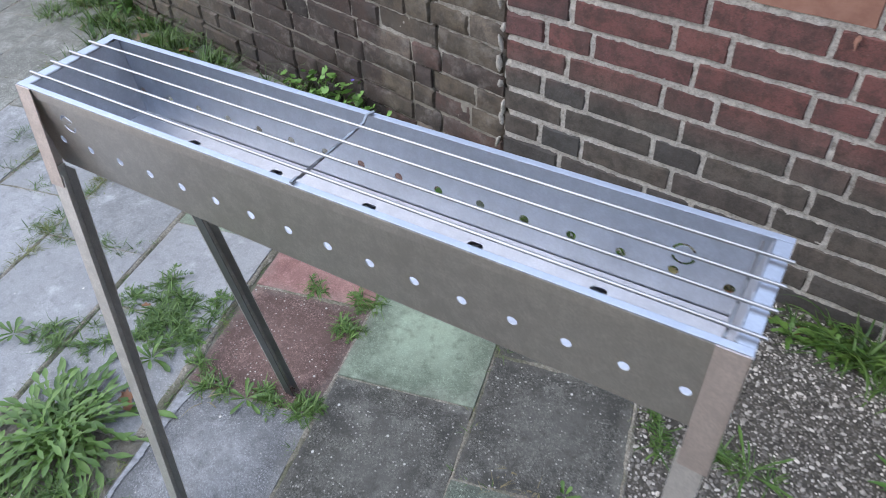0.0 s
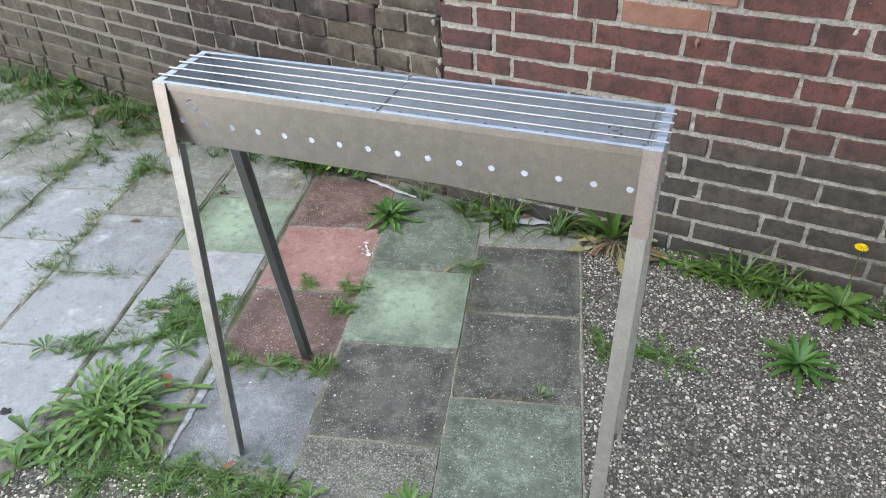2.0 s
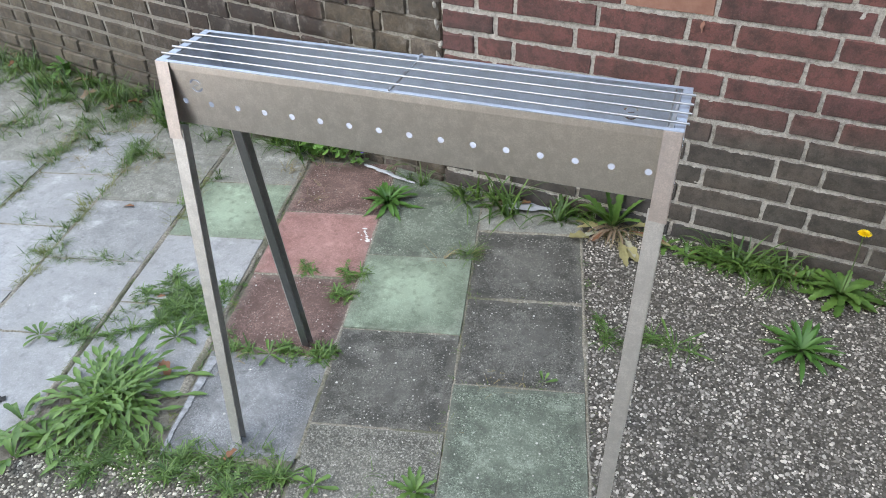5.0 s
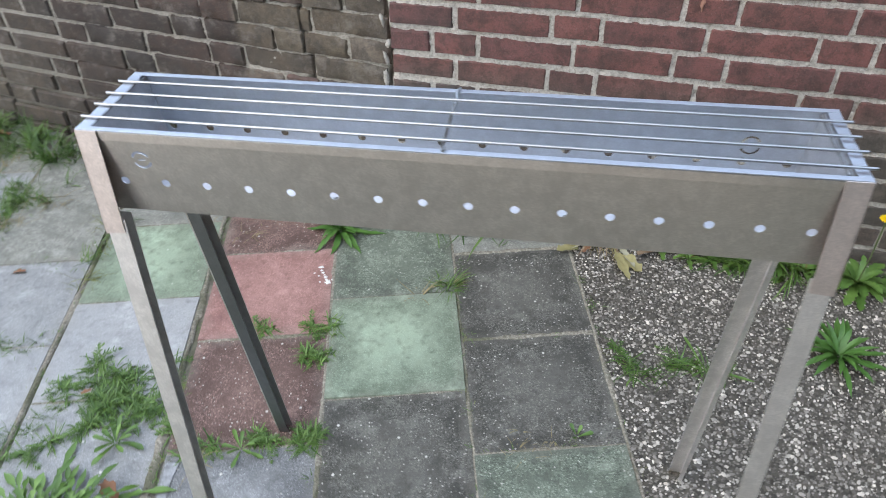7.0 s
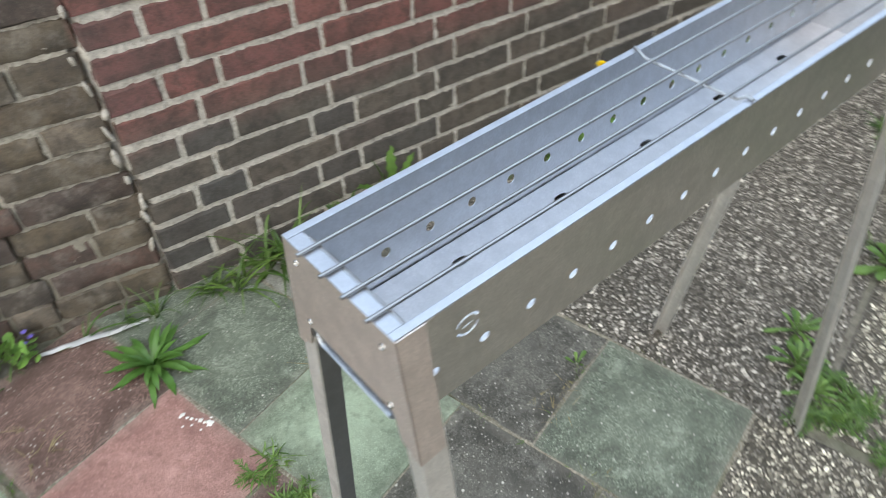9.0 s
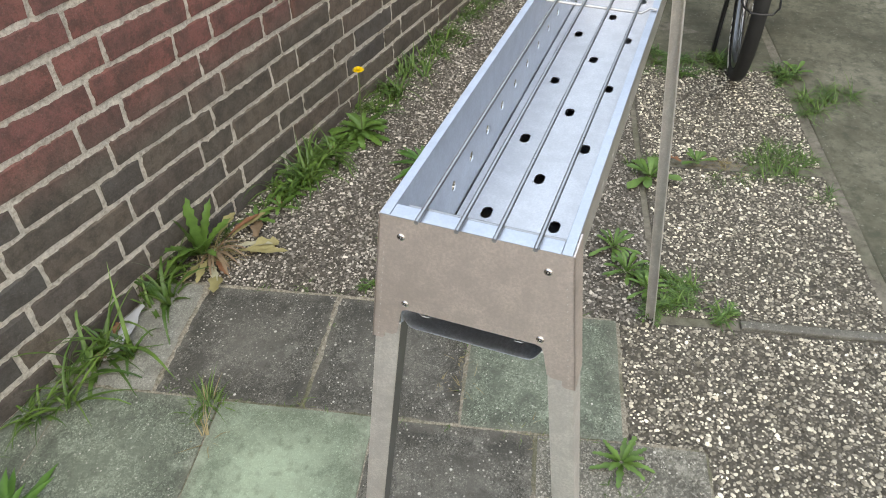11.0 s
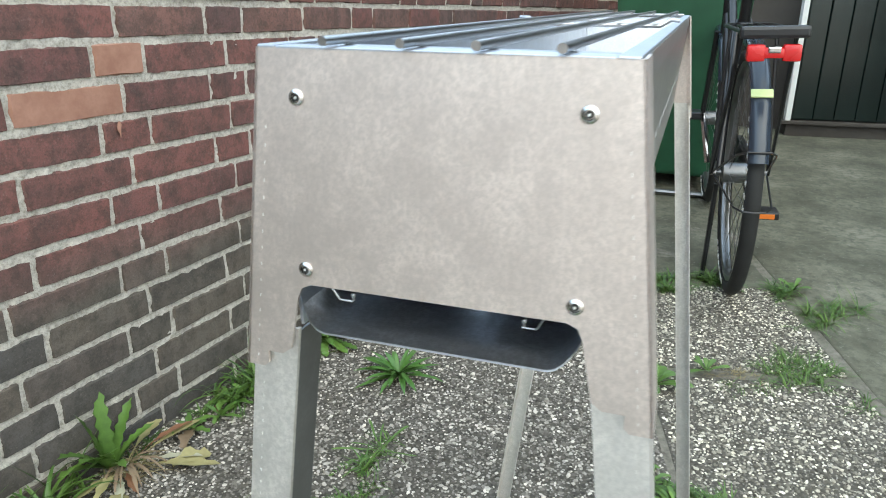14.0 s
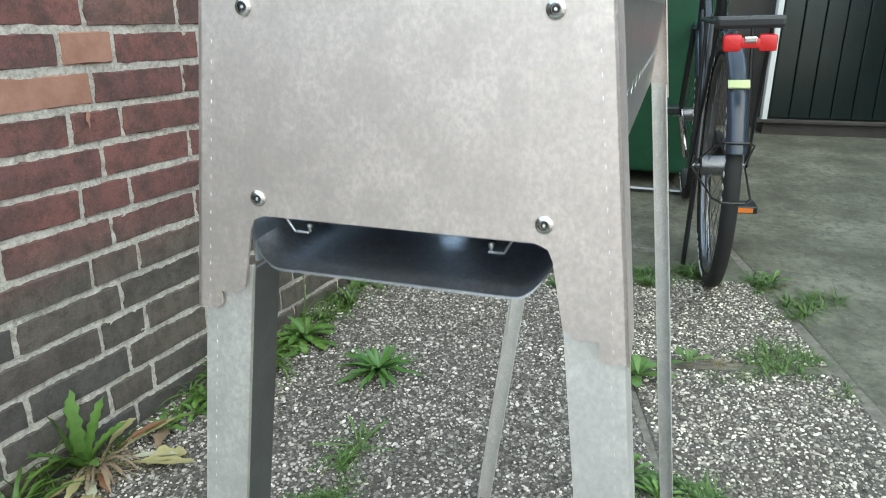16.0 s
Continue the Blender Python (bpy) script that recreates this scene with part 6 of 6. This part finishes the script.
tube(bm, [(0.42, 0, 0.30), (0.25, 0, 0.92)], 0.016, 10)
tube(bm, [(0.42, 0, 0.30), (0.86, 0, 0.78)], 0.019, 10)
tube(bm, [(0.36, 0, 0.52), (0.84, 0, 0.90)], 0.016, 10)
tube(bm, [(0.93, 0, 0.70), (0.84, 0, 1.05)], 0.018, 10)
part("frame", bm, M_BLACK, bike, "black painted steel frame", soft=40)
bm = bmesh.new()
box(bm, -0.06, 0.52, -0.060, -0.035, 0.275, 0.385, 0.02)
part("chain_case", bm, M_BLACK, bike, "black chain case")
for sgn, dx, dz in ((-1, -0.05, -0.16), (1, 0.05, 0.16)):
    bm = bmesh.new()
    tube(bm, [(0.42, sgn * 0.06, 0.30), (0.42 + dx, sgn * 0.085, 0.30 + dz)], 0.009, 8)
    crank = part("crank", bm, M_CHROME, bike, "steel crank", soft=40)
    bm = bmesh.new()
    box(bm, 0.42 + dx - 0.045, 0.42 + dx + 0.045, sgn * 0.135 - 0.045, sgn * 0.135 + 0.045, 0.30 + dz - 0.013, 0.30 + dz + 0.013, 0.005)
    pedal = part("pedal", bm, M_BLACK, crank, "black pedal")
    if sgn > 0:
        continue
    bm = bmesh.new()
    box(bm, 0.42 + dx - 0.049, 0.42 + dx - 0.046, sgn * 0.135 - 0.03, sgn * 0.135 + 0.03, 0.30 + dz - 0.008, 0.30 + dz + 0.008)
    part("pedal_reflector", bm, M_ORANGE, crank, "orange reflector")
bm = bmesh.new()
bmesh.ops.create_uvsphere(bm, u_segments=20, v_segments=12, radius=1.0)
for v in bm.verts:
    v.co = Vector((v.co.x * 0.135, v.co.y * (0.10 if v.co.x < 0 else 0.10 - 0.055 * v.co.x), v.co.z * (0.035 if v.co.z > 0 else 0.02)))
    v.co += Vector((0.22, 0, 0.955))
part("saddle", bm, M_BLACK, bike, "padded black saddle", soft=60)
for y in (-0.055, 0.055):
    bm = bmesh.new()
    tube(bm, [(0.14 + 0.017 * math.cos(q * 0.7), y + 0.017 * math.sin(q * 0.7), 0.865 + q * 0.0016) for q in range(46)], 0.003, 6)
    part("saddle_spring", bm, M_CHROME, bike, "chrome coil spring", soft=40)
bm = bmesh.new()
tube(bm, [(0.70, -0.30, 1.06), (0.80, -0.20, 1.08), (0.86, 0, 1.05), (0.80, 0.20, 1.08), (0.70, 0.30, 1.06)], 0.011, 8)
part("handlebar", bm, M_CHROME, bike, soft=40)
bm = bmesh.new()
tube(bm, [(0.10, 0.05, 0.30), (0.10, 0.065, 0.012), (0.07, 0.07, 0.006)], 0.008, 8)
part("kickstand", bm, M_BLACK, bike, soft=40)

# ---- far end of the yard ----
# a dark green boarded door with a white post and a sill
door = thing("door_1", pose(4.30, -1.15, 0.0, 0, 0, -78), "dark green glossy boarded door at the end of the yard", "door", kind="structure")
for i in range(11):
    bm = bmesh.new()
    box(bm, 0.03 + i * 0.125, 0.152 + i * 0.125, 0.0, 0.035, 0.105, 2.1, 0.006)
    part("board", bm, M_GREENPAINT, door)
bm = bmesh.new()
box(bm, -0.014, 0.020, -0.02, 0.05, 0.09, 2.2, 0.005)
part("door_post", bm, M_WHITE, door, "white painted door post")
bm = bmesh.new()
box(bm, -0.05, 1.45, -0.03, 0.06, 0.075, 0.098, 0.004)
part("door_sill", bm, M_DARKWALL, door, "dark weathered sill")
bm = bmesh.new()
box(bm, 0.0, 1.45, 0.0, 0.2, -0.05, 0.072, 0.004)
part("plinth", bm, M_DARKWALL, door, "dark concrete plinth")

# a green wheeled bin behind the bicycle
bin_ = thing("wheelie_bin", pose(2.75, -0.63, 0, 0, 0, 0), "dark green plastic wheeled bin standing by the wall", "bin")
bm = bmesh.new()
rows = []
for z, hx, hy in ((0.06, 0.20, 0.20), (0.10, 0.215, 0.215), (0.95, 0.27, 0.28), (0.97, 0.30, 0.31), (1.01, 0.30, 0.31)):
    rows.append([bm.verts.new((sx * hx, sy * hy, z)) for sx, sy in ((-1, -1), (1, -1), (1, 1), (-1, 1))])
for a, b in zip(rows, rows[1:]):
    for q in range(4):
        bm.faces.new((a[q], a[(q + 1) % 4], b[(q + 1) % 4], b[q]))
bm.faces.new(rows[0][::-1])
bm.faces.new(rows[-1])
bmesh.ops.bevel(bm, geom=list(bm.edges), offset=0.012, segments=2, affect="EDGES")
part("body", bm, M_BIN, bin_, soft=40)
bm = bmesh.new()
box(bm, -0.31, 0.33, -0.32, 0.32, 1.012, 1.06, 0.02)
part("lid", bm, M_BIN, bin_)
for y in (-0.19, 0.19):
    bm = bmesh.new()
    tube(bm, [(0.2, y - 0.03, 0.1), (0.2, y + 0.03, 0.1)], 0.1, 20)
    part("wheel", bm, M_RUBBER, bin_, "black wheel", soft=40)
# pale metal rail on the ground in front of it
bm = bmesh.new()
tube(bm, [(2.38, -0.30, 0.012), (2.42, -0.88, 0.012)], 0.012, 8)
ob = new("metal_rail", mesh_of(bm, "metal_rail", M_DULLCHROME))
tagged(ob, "dull metal rail lying on the ground", "rail")

# unseen far wall, added to throw warm light on the steel
bm = bmesh.new()
box(bm, -12.2, -12.0, -8.0, 8.0, -0.1, 2.6)
w0 = new("wall_west", mesh_of(bm, "wall_west", M_BOUNCE))
tagged(w0, "added pale wall out of view that reflects warm light", "wall", kind="structure")
# plain dark walls added behind and opposite to darken the steel's reflections
bm = bmesh.new()
box(bm, -0.4, 4.7, -4.4, -4.2, -0.1, 3.2)
w1 = new("wall_south", mesh_of(bm, "wall_south", M_DARKWALL))
tagged(w1, "added dark wall opposite, out of view, that darkens reflections", "wall", kind="structure")
bm = bmesh.new()
box(bm, 4.55, 4.7, -4.2, 0.2, -0.1, 3.2)
w2 = new("wall_east", mesh_of(bm, "wall_east", M_DARKWALL))
tagged(w2, "added dark wall that closes the yard and darkens reflections", "wall", kind="structure")

# ---- bricks one by one ----
me_far = bpy.data.meshes.new("brickwork")
me_far.from_pydata(far_v, [], far_f)
me_far.materials.append(M_BRICK_FAR)
ob = new("brickwork", me_far)
ob.parent = wall
tagged(ob, "weathered bricks of the outer stretches", kind="stuff")
rn = random.Random(8)
pale_mesh = {kd: BRICKS[kd, 0].copy() for kd in "SH"}
for me in pale_mesh.values():
    me.materials.clear()
    me.materials.append(M_PALEBRICK)
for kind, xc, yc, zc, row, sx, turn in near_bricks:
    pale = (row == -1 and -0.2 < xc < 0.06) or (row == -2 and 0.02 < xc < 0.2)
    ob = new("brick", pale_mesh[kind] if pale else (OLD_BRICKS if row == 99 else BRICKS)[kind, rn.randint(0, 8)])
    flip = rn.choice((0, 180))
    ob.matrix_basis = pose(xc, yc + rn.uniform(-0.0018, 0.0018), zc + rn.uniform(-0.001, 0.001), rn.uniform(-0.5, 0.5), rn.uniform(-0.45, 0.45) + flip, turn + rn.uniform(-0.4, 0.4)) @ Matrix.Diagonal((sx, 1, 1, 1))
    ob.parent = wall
# bricks on end in the older stretch, with shade painted into the colour
k = Mat("shaded_brick", rough=0.9).world_co()
k.color(k.ramp(k.noise(22, 5, 0.75), (0.35, (0.014, 0.011, 0.010)), (0.7, (0.048, 0.034, 0.027)))).bump(k.noise(60, 5, 0.7), 0.6, 0.004)
for i in range(8):
    x = -1.158 - 0.0635 * i
    me = OLD_BRICKS["S", i].copy()
    me.materials[0] = k.m
    ob = new("brick", me)
    ob.matrix_basis = pose(x, wall_y(x) - 0.001 + rn.uniform(-0.003, 0.003), 0.668 + rn.uniform(-0.003, 0.003), 0, 90 + rn.uniform(-1.2, 1.2), 0) @ Matrix.Diagonal((0.97, 1, 1, 1))
    ob.parent = wall
